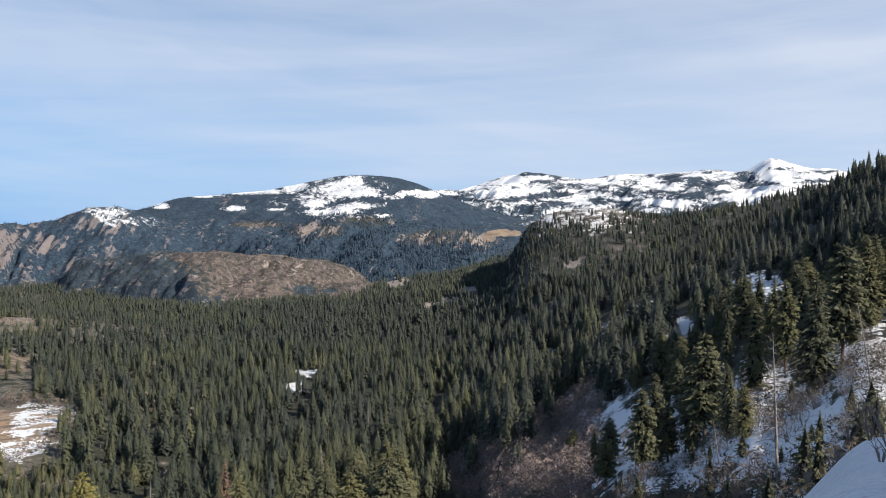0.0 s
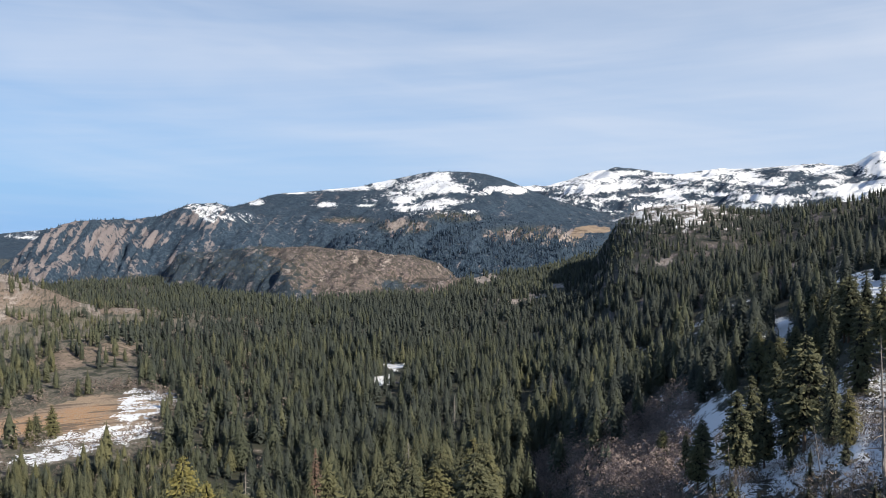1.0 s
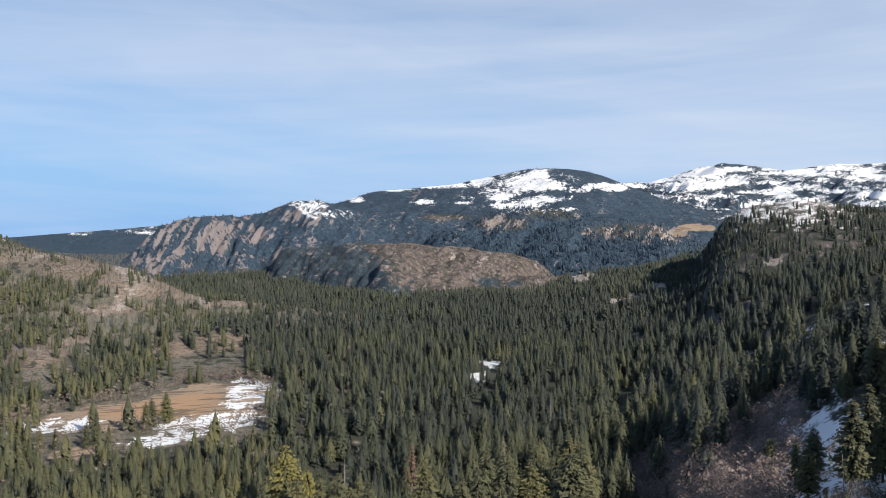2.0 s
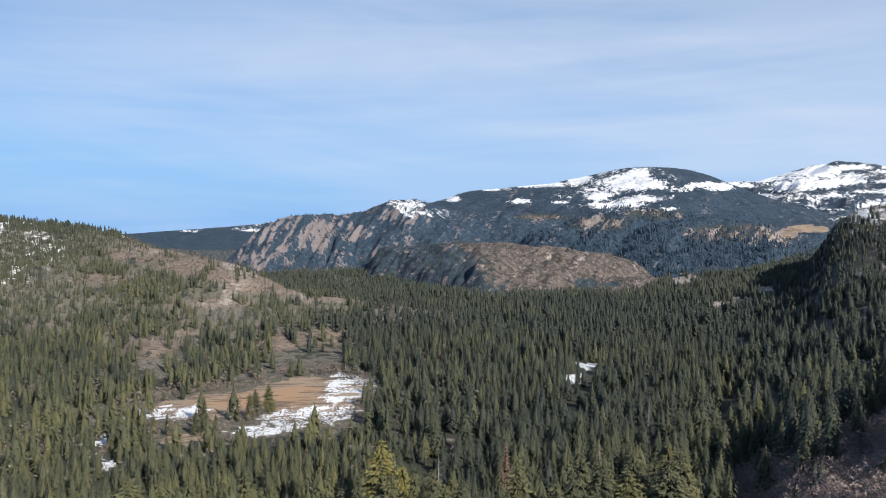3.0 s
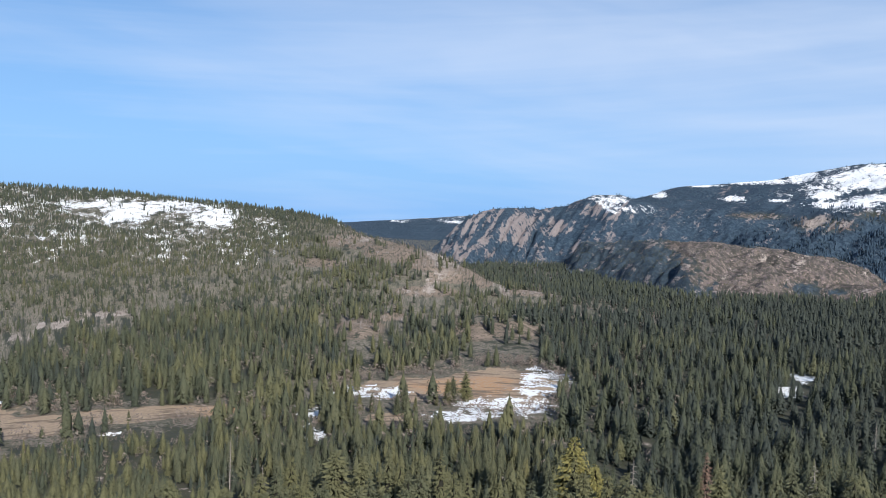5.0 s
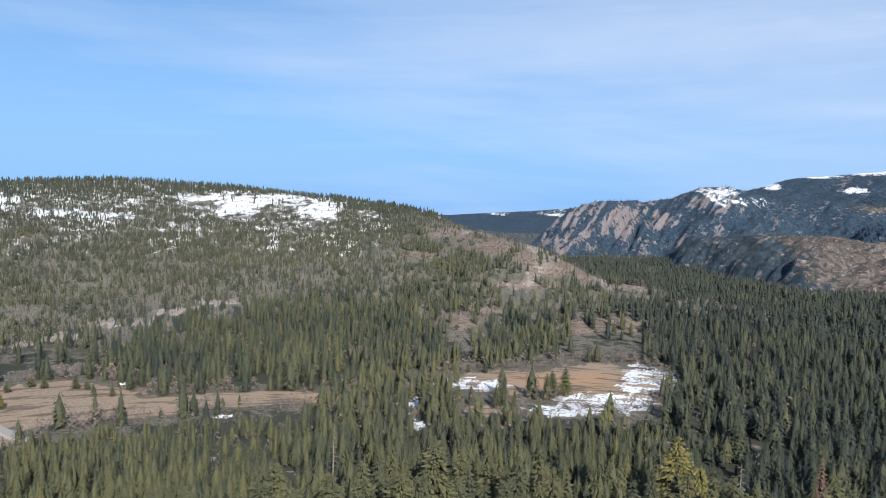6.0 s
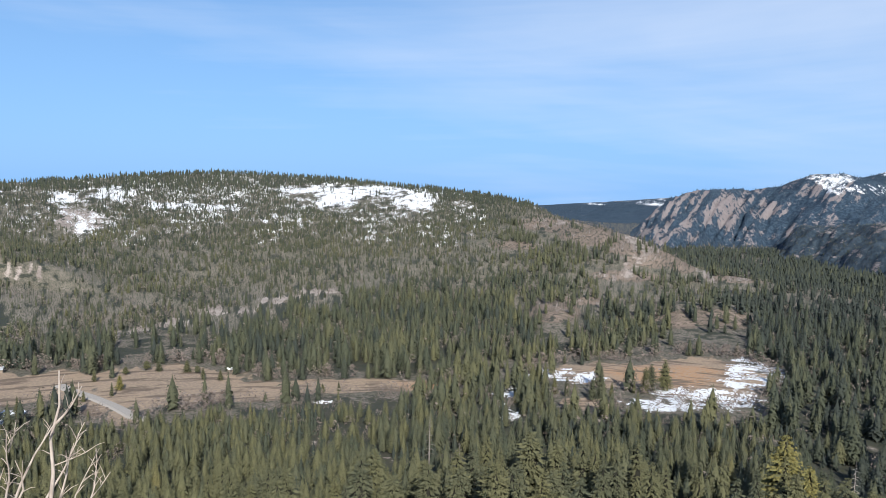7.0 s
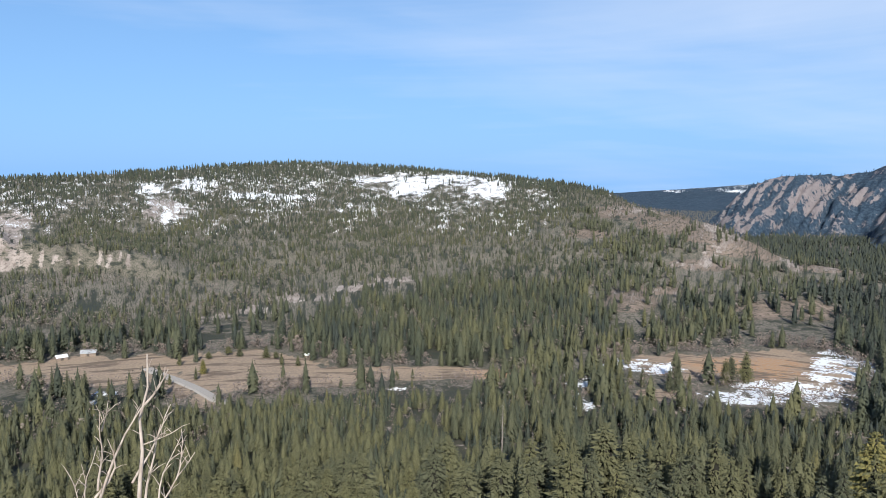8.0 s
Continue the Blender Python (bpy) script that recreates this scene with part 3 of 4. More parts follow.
def build_ground():
    az = np.concatenate((np.arange(-180, -36, 3.0), np.arange(-36, 47, 0.135), np.arange(47, 92, 0.22), np.arange(92, 180, 3.0)))
    r = np.concatenate((np.geomspace(0.2, 60, 22)[:-1], np.geomspace(60, 400, 26)[:-1], np.linspace(400, 640, 41)[:-1], np.linspace(640, 1420, 56)[:-1], np.linspace(1420, 2120, 76)[:-1],
                        np.linspace(2120, 2800, 68)[:-1], np.linspace(2800, 3700, 46)[:-1], np.linspace(3700, 4700, 54)[:-1], np.linspace(4700, 4900, 3)))
    r[0] = 0.0
    A, R = np.meshgrid(az, r, indexing="ij")
    Z, K = ground(A, R)
    X, Y = -np.sin(np.radians(A)) * R, np.cos(np.radians(A)) * R
    n, m = A.shape
    verts = np.stack((X, Y, Z), -1).reshape(-1, 3)
    i, j = np.meshgrid(np.arange(n), np.arange(m - 1), indexing="ij")
    a, b = i * m + j, ((i + 1) % n) * m + j
    faces = np.stack((a, a + 1, b + 1, b), -1).reshape(-1, 4)
    faces = faces[:, ::-1]
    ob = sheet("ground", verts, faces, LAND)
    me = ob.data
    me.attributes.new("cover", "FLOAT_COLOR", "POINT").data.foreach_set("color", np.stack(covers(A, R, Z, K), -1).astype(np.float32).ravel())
    el = np.degrees(np.arctan2(Z, np.maximum(R, 1)))
    # blue cover of far ridges; on the dome's left flank it paints the shade
    hazed_firs = np.where((K >= 2) & (K != 8) & (K != 3), 1.0 - blob(A, el, KNOBS, 0), np.where(K == 3, 0.8 * smooth(A + 3 * fbm(A, el * 2, 2.0, 4, 0.6, 48) - 1.1 * (el + 3.2), 15, 20) + 0.8 * blob(A, el, HOLLOW, 0), 0))
    grey = np.where(K == 1, 1.0, np.where((K == 0) & (A > 20) & (R > 400), 0.8, 0))
    bare = np.where((K == 1) | ((K == 0) & (R > 650) & (A > 27)), 1.3 * blob(A, el, HILL_BRUSH, 0), 0)
    rust = blob(A, el, ((34, -13.2, 4.5, 0.7), (50, -14.6, 3.5, 0.6), (31.5, -12.6, 2, 0.4)), 0)
    wild = np.stack((hazed_firs, grey, bare, rust), -1)
    slope = (K == 1) | (K == 8)
    polar = np.stack((np.radians(A) * 520, R, slope), -1)
    me.attributes.new("polar", "FLOAT_VECTOR", "POINT").data.foreach_set("vector", polar.astype(np.float32).ravel())
    contour = np.stack((np.radians(A) * 1500, Z * 2.6, 0 * R), -1)
    me.attributes.new("contour", "FLOAT_VECTOR", "POINT").data.foreach_set("vector", contour.astype(np.float32).ravel())
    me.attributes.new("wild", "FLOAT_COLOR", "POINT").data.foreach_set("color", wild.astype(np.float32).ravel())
    me.polygons.foreach_set("use_smooth", np.ones(len(faces), bool))
    return tagged(ob, "mountain valley ground with straw meadows, brush, granite and snow", "ground", kind="structure")


land = build_ground()


# ---- conifers ----
def reach_at(t, width, shape):
    """Bough length at t from the tip (0) to the lowest bough (1)."""
    return width * (0.05 + 0.95 * max(t, 0.0) ** shape) * (1.0 - 0.5 * max(0.0, (t - 0.68) / 0.32) ** 2)


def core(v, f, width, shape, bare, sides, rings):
    """A cone inside a crown, coloured as inner shade on near trees; its corners come last in the list."""
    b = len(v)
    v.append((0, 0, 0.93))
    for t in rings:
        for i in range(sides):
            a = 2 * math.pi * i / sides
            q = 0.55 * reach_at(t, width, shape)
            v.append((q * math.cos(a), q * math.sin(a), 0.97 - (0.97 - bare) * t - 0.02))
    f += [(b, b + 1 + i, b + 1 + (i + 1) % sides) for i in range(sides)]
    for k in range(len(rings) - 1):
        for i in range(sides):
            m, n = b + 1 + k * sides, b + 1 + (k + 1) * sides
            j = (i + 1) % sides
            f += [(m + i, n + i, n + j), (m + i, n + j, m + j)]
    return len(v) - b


def spire(rng, tiers, points, width, shape=0.8, bare=0.03, ragged=0.32):
    """A far conifer of height 1: a lopsided pile of ragged, closely set skirts."""
    v, f = [], []
    lean, side = rng.uniform(0, 6.3), rng.uniform(0.0, 0.2)
    for k in range(tiers):
        t = (k + 1) / tiers
        h = 1 - (1 - bare) * min(1.0, t + rng.uniform(-0.25, 0.25) / tiers)
        top = 1.0 if k == 0 else min(1.0, h + rng.uniform(1.4, 2.2) * (1 - bare) / tiers)
        base, spin = len(v), rng.uniform(0, 6.3)
        full = reach_at(t, width, shape) * (1 if k == 0 or tiers < 3 else rng.uniform(0.88, 1.14))
        v.append((0, 0, top))
        for i in range(points):
            a = spin + (i + rng.uniform(-0.3, 0.3)) * 2 * math.pi / points
            long = i % 2 if points % 2 == 0 else rng.random()
            q = full * (1 + ragged * (long - 0.55) * 1.6 + rng.uniform(-0.15, 0.15) + side * math.cos(a - lean))
            v.append((q * math.cos(a), q * math.sin(a), max(0.0, h + (1 - bare) / tiers * (0.3 - 0.6 * long + rng.uniform(-0.3, 0.3)))))
        f += [(base, base + 1 + i, base + 1 + (i + 1) % points) for i in range(points)]
    return np.array(v), np.array(f), 0


def tuft_cone(rng, pieces, width, shape, bare=0.04, size=0.09, sides=5):
    """A conifer of height 1 seen from afar: hanging sprays of needles about a solid cone."""
    v, f = [], []
    phase, twist = rng.uniform(0, 6.3), rng.uniform(4, 9)
    for k in range(pieces):
        t = ((k + rng.random()) / pieces) ** 0.62
        a = k * 2.4 + rng.uniform(-0.5, 0.5)
        n = reach_at(t, width, shape) * (1 + 0.2 * math.sin(2 * a + phase + twist * t)) * rng.uniform(0.7, 1.08)
        h = 0.99 - (0.99 - bare) * t
        ca, sa = math.cos(a), math.sin(a)
        q = size * (0.35 + 0.75 * t) * rng.uniform(0.7, 1.3)
        w, lift, b = q * rng.uniform(0.4, 0.65), q * rng.uniform(0.25, 0.7), len(v)
        v.append((ca * (n + 0.5 * q), sa * (n + 0.5 * q), max(0.0, h - q * rng.uniform(0.1, 0.5))))
        for o in (w, -w):
            m = n - q * rng.uniform(0.15, 0.5)
            v.append((ca * m - sa * o, sa * m + ca * o, min(0.99, h + lift)))
        f.append((b, b + 1, b + 2))
    b = len(v)
    v.append((0, 0, 1.0))
    for i in range(3):
        v.append((0.012 * math.cos(2.1 * i), 0.012 * math.sin(2.1 * i), 0.9))
    f += [(b, b + 1, b + 2), (b, b + 2, b + 3), (b, b + 3, b + 1)]
    core(v, f, width * 1.3, shape, bare, sides, (0.5, 0.95))
    return np.array(v), np.array(f), 0


def bough_tree(rng, whorls, boughs, width, shape, bare, ragged=0.35, tufts=4, droop=0.35, tuft=(0.18, 0.28), kite=(0.09, 0.15)):
    """A conifer crown of height 1, bough by bough: a narrow kite along each bough, and tufts of needles about it."""
    v, f = [], []
    up = Vector((0, 0, 1))
    phase, twist = rng.uniform(0, 6.3), rng.uniform(3, 8)
    for k in range(whorls):
        t = min(1.0, max(0.02, (k + 0.6 + rng.uniform(-0.5, 0.5)) / whorls))
        spin = rng.uniform(0, 6.3)
        count = boughs if t > 0.2 else max(4, boughs - 3)
        for i in range(count):
            if rng.random() < 0.1:
                continue
            a = spin + (i + rng.uniform(-0.4, 0.4)) * 2 * math.pi / count
            lobes = 1 + 0.16 * math.sin(2 * a + phase + twist * t) + 0.12 * math.sin(3 * a - 2.1 * twist * t)
            n = reach_at(t, width, shape) * lobes * (1 + rng.uniform(-ragged, ragged * 0.6))
            h = 0.985 - (0.985 - bare) * min(1.0, t + rng.uniform(-0.6, 0.6) / whorls)
            d, side = Vector((math.cos(a), math.sin(a), 0)), Vector((-math.sin(a), math.cos(a), 0))
            fall = n * (droop * (0.1 + t) + rng.uniform(-0.18, 0.18))
            w = n * rng.uniform(*kite) + 0.003
            b = len(v)
            mid = d * n * 0.6 + up * (h - fall * 0.3 - 0.35 * w)
            v.extend(tuple(p) for p in (up * (h + 0.3 * n), mid + side * w, d * n + up * (h - fall), mid - side * w))
            f.extend(((b, b + 1, b + 2), (b, b + 2, b + 3)))
            for _ in range(tufts):
                u = rng.uniform(0.45, 1.02)
                c = d * n * u + side * rng.uniform(-0.3, 0.3) * n + up * (h - fall * u + rng.uniform(-0.16, 0.22) * n)
                q = n * rng.uniform(*tuft) + 0.004
                b = len(v)
                v.extend((tuple(c + d * rng.uniform(0.4, 1.0) * q + up * rng.uniform(-1.1, -0.1) * q), tuple(c + side * q * rng.uniform(0.4, 1) + up * rng.uniform(-0.2, 0.8) * q),
                          tuple(c - side * q * rng.uniform(0.4, 1) - d * 0.3 * q + up * rng.uniform(-0.2, 0.8) * q)))
                f.append((b, b + 1, b + 2))
    b = len(v)
    v.extend(((0.008, 0, 0.92), (-0.008, 0.006, 0.92), (-0.004, -0.008, 0.92), (0, 0, 1.0)))
    f.extend(((b, b + 1, b + 3), (b + 1, b + 2, b + 3), (b + 2, b, b + 3)))
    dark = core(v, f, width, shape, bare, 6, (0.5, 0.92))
    return np.array(v), np.array(f), dark


def tapered(points, radii, sides=6):
    """Corners and faces of a limb along points."""
    v, f = [], []
    for i, (p, q) in enumerate(zip(points, radii)):
        along = (Vector(points[min(i + 1, len(points) - 1)]) - Vector(points[max(i - 1, 0)])).normalized()
        s = along.orthogonal().normalized()
        t = along.cross(s)
        for k in range(sides):
            a = 2 * math.pi * k / sides
            v.append(tuple(Vector(p) + s * (q * math.cos(a)) + t * (q * math.sin(a))))
    for i in range(len(points) - 1):
        for k in range(sides):
            a, b = i * sides + k, i * sides + (k + 1) % sides
            f.append((a, b, b + sides, a + sides))
    return v, f


def limbs_mesh(name, limbs, material):
    """One mesh out of several limbs (points, radii, sides)."""
    v, f = [], []
    for points, radii, sides in limbs:
        a, b = tapered(points, radii, sides)
        f += [tuple(i + len(v) for i in face) for face in b]
        v += a
    me = bpy.data.meshes.new(name)
    me.from_pydata(v, [], f)
    me.materials.append(material)
    for p in me.polygons:
        p.use_smooth = True
    return me


def tri_mesh(name, v, f, material):
    me = bpy.data.meshes.new(name)
    me.from_pydata([tuple(p) for p in v], [], [tuple(int(i) for i in t) for t in f])
    me.materials.append(material)
    return me


def scatter(rng, az0, az1, r0, r1, count):
    az = rng.uniform(az0, az1, count)
    return az, np.sqrt(rng.uniform(r0 * r0, r1 * r1, count))


def thin(rng, az, r, tree_share):
    """Places that keep their tree: few on meadow, snow, rock and brush."""
    z, kind = ground(az, r)
    snow, rock, brush, field = covers(az, r, z, kind)
    x, y = -np.sin(np.radians(az)) * r, np.cos(np.radians(az)) * r
    share = tree_share(az, r, z, kind)
    share = share * (1 - np.where(kind == 1, 0.72, 0.93) * smooth(snow, 0.38, 0.55)) * (1 - 0.75 * smooth(rock, 0.4, 0.6)) * (1 - np.where((kind == 0) & (az > 20), 0, np.where(kind == 1, 0.25, 0.8)) * smooth(brush, 0.5, 0.8)) * (1 - 0.99 * smooth(field, 0.42, 0.52))
    share = share * (1 - 0.94 * smooth(behind_tree(az, r, z, kind), 0.4, 0.65))
    share = share * np.clip(1.0 + 1.7 * fbm(x, y, 70, 4, 0.7, 60), 0.1, 2)
    keep = rng.random(len(az)) < share
    return az[keep], r[keep], z[keep], kind[keep]


def stand(name, label, rng, az, r, z, templates, low, high, tint, spread):
    """Many trees as one object."""
    n = len(az)
    x, y = -np.sin(np.radians(az)) * r, np.cos(np.radians(az)) * r
    tall = low + (high - low) * rng.beta(2.2, 2.2, n)
    wide = tall * rng.uniform(0.95, 1.4, n)
    spin, pick = rng.uniform(0, 2 * np.pi, n), rng.integers(0, len(templates), n)
    hue = np.clip(tint(az, r) + rng.normal(0, spread, n), 0, 0.8) + 0.12 * (rng.random(n) < 0.012)
    vs, fs, hs, total = [], [], [], 0
    for k, (tv, tf, dark) in enumerate(templates):
        m = np.nonzero(pick == k)[0]
        c, s = np.cos(spin[m])[:, None], np.sin(spin[m])[:, None]
        px = (tv[:, 0] * c - tv[:, 1] * s) * wide[m][:, None] + x[m][:, None]
        py = (tv[:, 0] * s + tv[:, 1] * c) * wide[m][:, None] + y[m][:, None]
        pz = tv[:, 2] * tall[m][:, None] + z[m][:, None] - 0.4
        vs.append(np.stack((px, py, pz), -1).reshape(-1, 3))
        fs.append((tf[None] + (np.arange(len(m)) * len(tv))[:, None, None] + total).reshape(-1, 3))
        tone = np.repeat(np.maximum(hue[m], 0.06), len(tv)).reshape(len(m), len(tv))
        if dark:
            tone[:, -dark:] = 0
        hs.append(tone.ravel())
        total += len(m) * len(tv)
    ob = sheet(name, np.concatenate(vs), np.concatenate(fs), FOREST, 3)
    ob.data.attributes.new("tint", "FLOAT", "POINT").data.foreach_set("value", np.concatenate(hs).astype(np.float32))
    return tagged(ob, label, "forest", kind="stuff")


rng = np.random.default_rng(5)
pick = random.Random(8)
NEAR = [bough_tree(pick, 40, 9, w, s, b, 0.4, 5, d, (0.085, 0.15), (0.07, 0.12)) for w, s, b, d in ((0.17, 0.62, 0.05, 0.4), (0.20, 0.58, 0.06, 0.35), (0.145, 0.66, 0.04, 0.45), (0.20, 0.5, 0.14, 0.1), (0.185, 0.58, 0.05, 0.3), (0.215, 0.46, 0.2, 0.05))]
NEAR += [bough_tree(pick, 18, 7, w, 0.65, 0.03, 0.4, 2, 0.3, (0.16, 0.26)) for w in (0.2, 0.24)]
MIDDLE = [tuft_cone(pick, 200, w, s, b, 0.062, 6) for w, s, b in ((0.17, 0.66, 0.05), (0.20, 0.58, 0.06), (0.15, 0.7, 0.05), (0.205, 0.5, 0.12), (0.165, 0.54, 0.08), (0.18, 0.62, 0.03))]
FAR = [tuft_cone(pick, 64, w, s) for w, s in ((0.185, 0.68), (0.205, 0.6), (0.155, 0.74), (0.22, 0.52), (0.18, 0.62), (0.165, 0.56), (0.195, 0.7), (0.145, 0.6))]
FARTHER = [tuft_cone(pick, 17, w, s, 0.03, 0.15, 4) for w, s in ((0.19, 0.72), (0.22, 0.62), (0.165, 0.74), (0.2, 0.56))]
TINY = [spire(pick, 2, 4, w, 0.8) for w in (0.20, 0.24, 0.17)]
DOT = [spire(pick, 1, 4, w, 0.8) for w in (0.24, 0.28)]


def crown_mesh(kind, needles):
    v, f, dark = NEAR[kind]
    me = tri_mesh("crown", v, f, needles)
    # core faces take the painted shade colour
    me.materials.append(INNER_SHADE)
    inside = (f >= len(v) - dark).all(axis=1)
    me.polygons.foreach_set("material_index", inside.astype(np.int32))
    return me


def conifer(kind, label):
    root = new("conifer_tree")
    tagged(root, label, "tree", "conifers on the near slopes")
    crown = new("crown", crown_mesh(kind, PALE_NEEDLES if kind in (3, 5) else NEEDLES))
    trunk = new("trunk", limbs_mesh("trunk", [([(0, 0, -0.04), (0, 0, 0.3), (0.002, 0, 0.93)], [0.016, 0.011, 0.001], 6)], BARK))
    crown.parent = trunk.parent = root
    return root


def place(az, r, z, tall, wide, spin):
    x, y = -math.sin(radians(az)) * r, math.cos(radians(az)) * r
    return Matrix.LocRotScale((x, y, z - 0.2), Euler((0, 0, spin)), (wide, wide, tall))


NAMES = ("slender dark green fir in a dense stand", "broad green fir with drooping boughs", "narrow spire-topped fir on the slope", "open-crowned pine with yellow-green needles", "dense green fir catching the sun", "wide yellow-green pine with a bare lower trunk",
         "small young fir standing in the snow", "low bushy young fir on the slope")
models = [conifer(i, n) for i, n in enumerate(NAMES)]
free = list(models)


def plant(kind, az, r, tall, wide=1.0):
    z = float(ground(np.array([az]), np.array([r]))[0][0])
    m = place(az, r, z, tall, tall * wide, pick.uniform(0, 6.3))
    if models[kind] in free:
        free.remove(models[kind])
        models[kind].matrix_basis = m
    else:
        twin = copy_thing(models[kind], m)
        twin.matrix_basis = m


for kind, az, r, tall, wide in ((4, -15.5, 150, 17, 1.05), (3, -16.4, 146, 12, 1.1), (5, -18.9, 140, 20, 1.15), (4, -18.0, 146, 17, 1.0), (1, -26.0, 150, 20, 1.1), (5, -27.6, 165, 24, 1.0), (0, -22.2, 170, 20, 1.1),
                                 (5, -12.3, 172, 11, 1.2), (4, -11.2, 180, 10, 1.1), (3, -9.6, 205, 13, 1.1), (5, -12.0, 150, 9, 1.3), (0, -20.4, 128, 12, 1.0), (1, -21.5, 112, 8, 1.2),
                                 (7, -25.4, 62, 5, 1.1), (2, -20.6, 120, 11, 1.0), (3, 26.0, 245, 24, 1.1)):
    plant(kind, az, r, tall, wide)


def grove(az):
    """Height angle up to which the dense woods climb from the meadows."""
    return np.interp(az, (46, 58, 64, 70, 76, 90), (-7.0, -8.0, -9.3, -10.6, -11.2, -11.4))


def forest_share(az, r, z, kind):
    s = np.ones(az.shape)
    s = np.where((kind == 0) & (az < -11), 0.7, s)
    el = np.degrees(np.arctan2(z, r))
    s = np.where((kind == 1) & (az > 40), np.where(el < grove(az), 0.95, np.where(el > -2.2, np.where(az > 61, 1.9, 1.0), 0.8)), s)
    s = np.where((kind == 3) & (az < 14) & (el < -3.4), 1.6, s)
    s = np.where(kind == 8, np.where(el > -2.5, 0.85, 1.1), s)
    s = np.where((kind == 8) & (az > -14.5) & (az < -6.5) & (el > 0.1), 0.25, s)
    s = np.where((kind == 1) & (az > 27) & (az <= 46) & (el < -4.2), 1.7, s)
    s = np.where((kind <= 1) & (az > 42) & (el < grove(az) + 0.4), np.where(az > 60, 2.6, 1.7), s)
    s = np.where((kind == 1) & (el > -0.75 + np.interp(az, (44, 52, 66, 86), (-0.6, -0.1, 0.5, -0.3))), 1.5, s)
    s = np.where((kind == 1) & (az < 40), 0.95, s)
    brow = curve(az, RIDGES["wooded_hill"]["angle"][::-1])
    s = np.where((kind == 1) & (az < 43) & (az > 31) & (el > brow - 0.9), 0.15, s)
    return s


# the nearest trees, one by one
a, q = scatter(rng, 3, 90, 215, 285, 320)
a, q, h, k = thin(rng, a, q, lambda az, r, z, kind: 0.5 + 0 * az)
# paler kinds past bearing 58 imitate the veil of light over that side
for az, r in zip(a, q):
    plant(pick.choice((0, 1, 1, 2, 4, 4, 3, 5, 5) if az < 58 else (1, 3, 3, 3, 5, 5, 5)), az, r, pick.uniform(19, 36) * np.interp(az, (48, 66), (1, 0.7)), pick.uniform(0.85, 1.2))
a, q = scatter(rng, -32, -5, 100, 300, 900)
a, q, h, k = thin(rng, a, q, lambda az, r, z, kind: np.where(np.degrees(np.arctan2(z, r)) > -10, 0.55, 0.14) * np.where((az > -13.5) & (r < 290), 0, 1) * np.where((r < 135) & (az > -20), 0, 1))
# pale kinds are frequent here, putting the slope's yellow sunlight into the needles
for az, r in list(zip(a, q))[:80]:
    plant(pick.choice((0, 1, 3, 4, 5, 5, 3)), az, r, pick.uniform(9, 22), pick.uniform(0.9, 1.25))
# tint by bearing: veiled brightness at left, deeper shade at right, put into needles
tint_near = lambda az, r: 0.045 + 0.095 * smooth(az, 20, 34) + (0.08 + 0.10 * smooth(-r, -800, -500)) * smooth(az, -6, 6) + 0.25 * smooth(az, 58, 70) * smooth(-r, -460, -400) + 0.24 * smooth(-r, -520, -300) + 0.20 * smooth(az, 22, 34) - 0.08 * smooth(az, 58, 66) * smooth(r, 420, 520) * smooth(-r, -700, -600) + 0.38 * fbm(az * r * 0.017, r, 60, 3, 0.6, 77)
# trees out of view, added only to cast shade on the lower snow
a, q = scatter(rng, -84, -52, 85, 200, 110)
h, k = ground(a, q)
stand("conifer_forest", "unseen conifers added up the slope to shade the snow", rng, a, q, h, FAR, 13, 22, tint_near, 0.1)
a, q, h, k = thin(rng, *scatter(rng, -32, 92, 278, 430, 1950), forest_share)
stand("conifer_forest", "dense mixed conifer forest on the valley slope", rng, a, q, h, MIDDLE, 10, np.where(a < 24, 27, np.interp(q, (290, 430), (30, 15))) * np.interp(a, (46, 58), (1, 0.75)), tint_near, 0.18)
a, q, h, k = thin(rng, *scatter(rng, -36, 93, 430, 820, 7000), forest_share)
small = np.where((a > 46) & (np.degrees(np.arctan2(h, q)) > grove(a)), 0.5, 1.0)
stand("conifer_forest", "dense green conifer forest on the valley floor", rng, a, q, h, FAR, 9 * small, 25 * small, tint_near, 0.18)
a, q, h, k = thin(rng, *scatter(rng, -40, 95, 820, 1350, 12000), forest_share)
small = np.where(k == 1, np.where((a > 46) & (np.degrees(np.arctan2(h, q)) > grove(a)), 0.5, 0.75), np.where(k == 8, 0.68, 1.0))
# low tint at right bearings paints the darker shading of those woods
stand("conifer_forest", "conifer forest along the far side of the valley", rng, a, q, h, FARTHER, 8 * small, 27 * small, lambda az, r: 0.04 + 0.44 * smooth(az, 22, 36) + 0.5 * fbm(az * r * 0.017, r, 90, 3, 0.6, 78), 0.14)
a, q, h, k = thin(rng, *scatter(rng, -40, 96, 1350, 2150, 38000), forest_share)
brow = (k == 1) & (np.degrees(np.arctan2(h, q)) > -0.85 + np.interp(a, (44, 52, 66, 86), (-0.6, -0.1, 0.5, -0.3)))
small = np.where(k == 3, 0.4, np.where(brow, 1.1, np.where(k == 1, 0.75, np.where(k == 8, 0.7, np.where(k == 0, 1.5, np.where(k == 4, 1.35, 0.8))))))
spur = k == 4
m = ~spur
stand("conifer_forest", "conifer woods on the hillside and its skyline", rng, a[m], q[m], h[m], TINY, 6 * small[m], 15 * small[m], lambda az, r: 0.14 + 0.06 * smooth(az, 25, 55), 0.12)
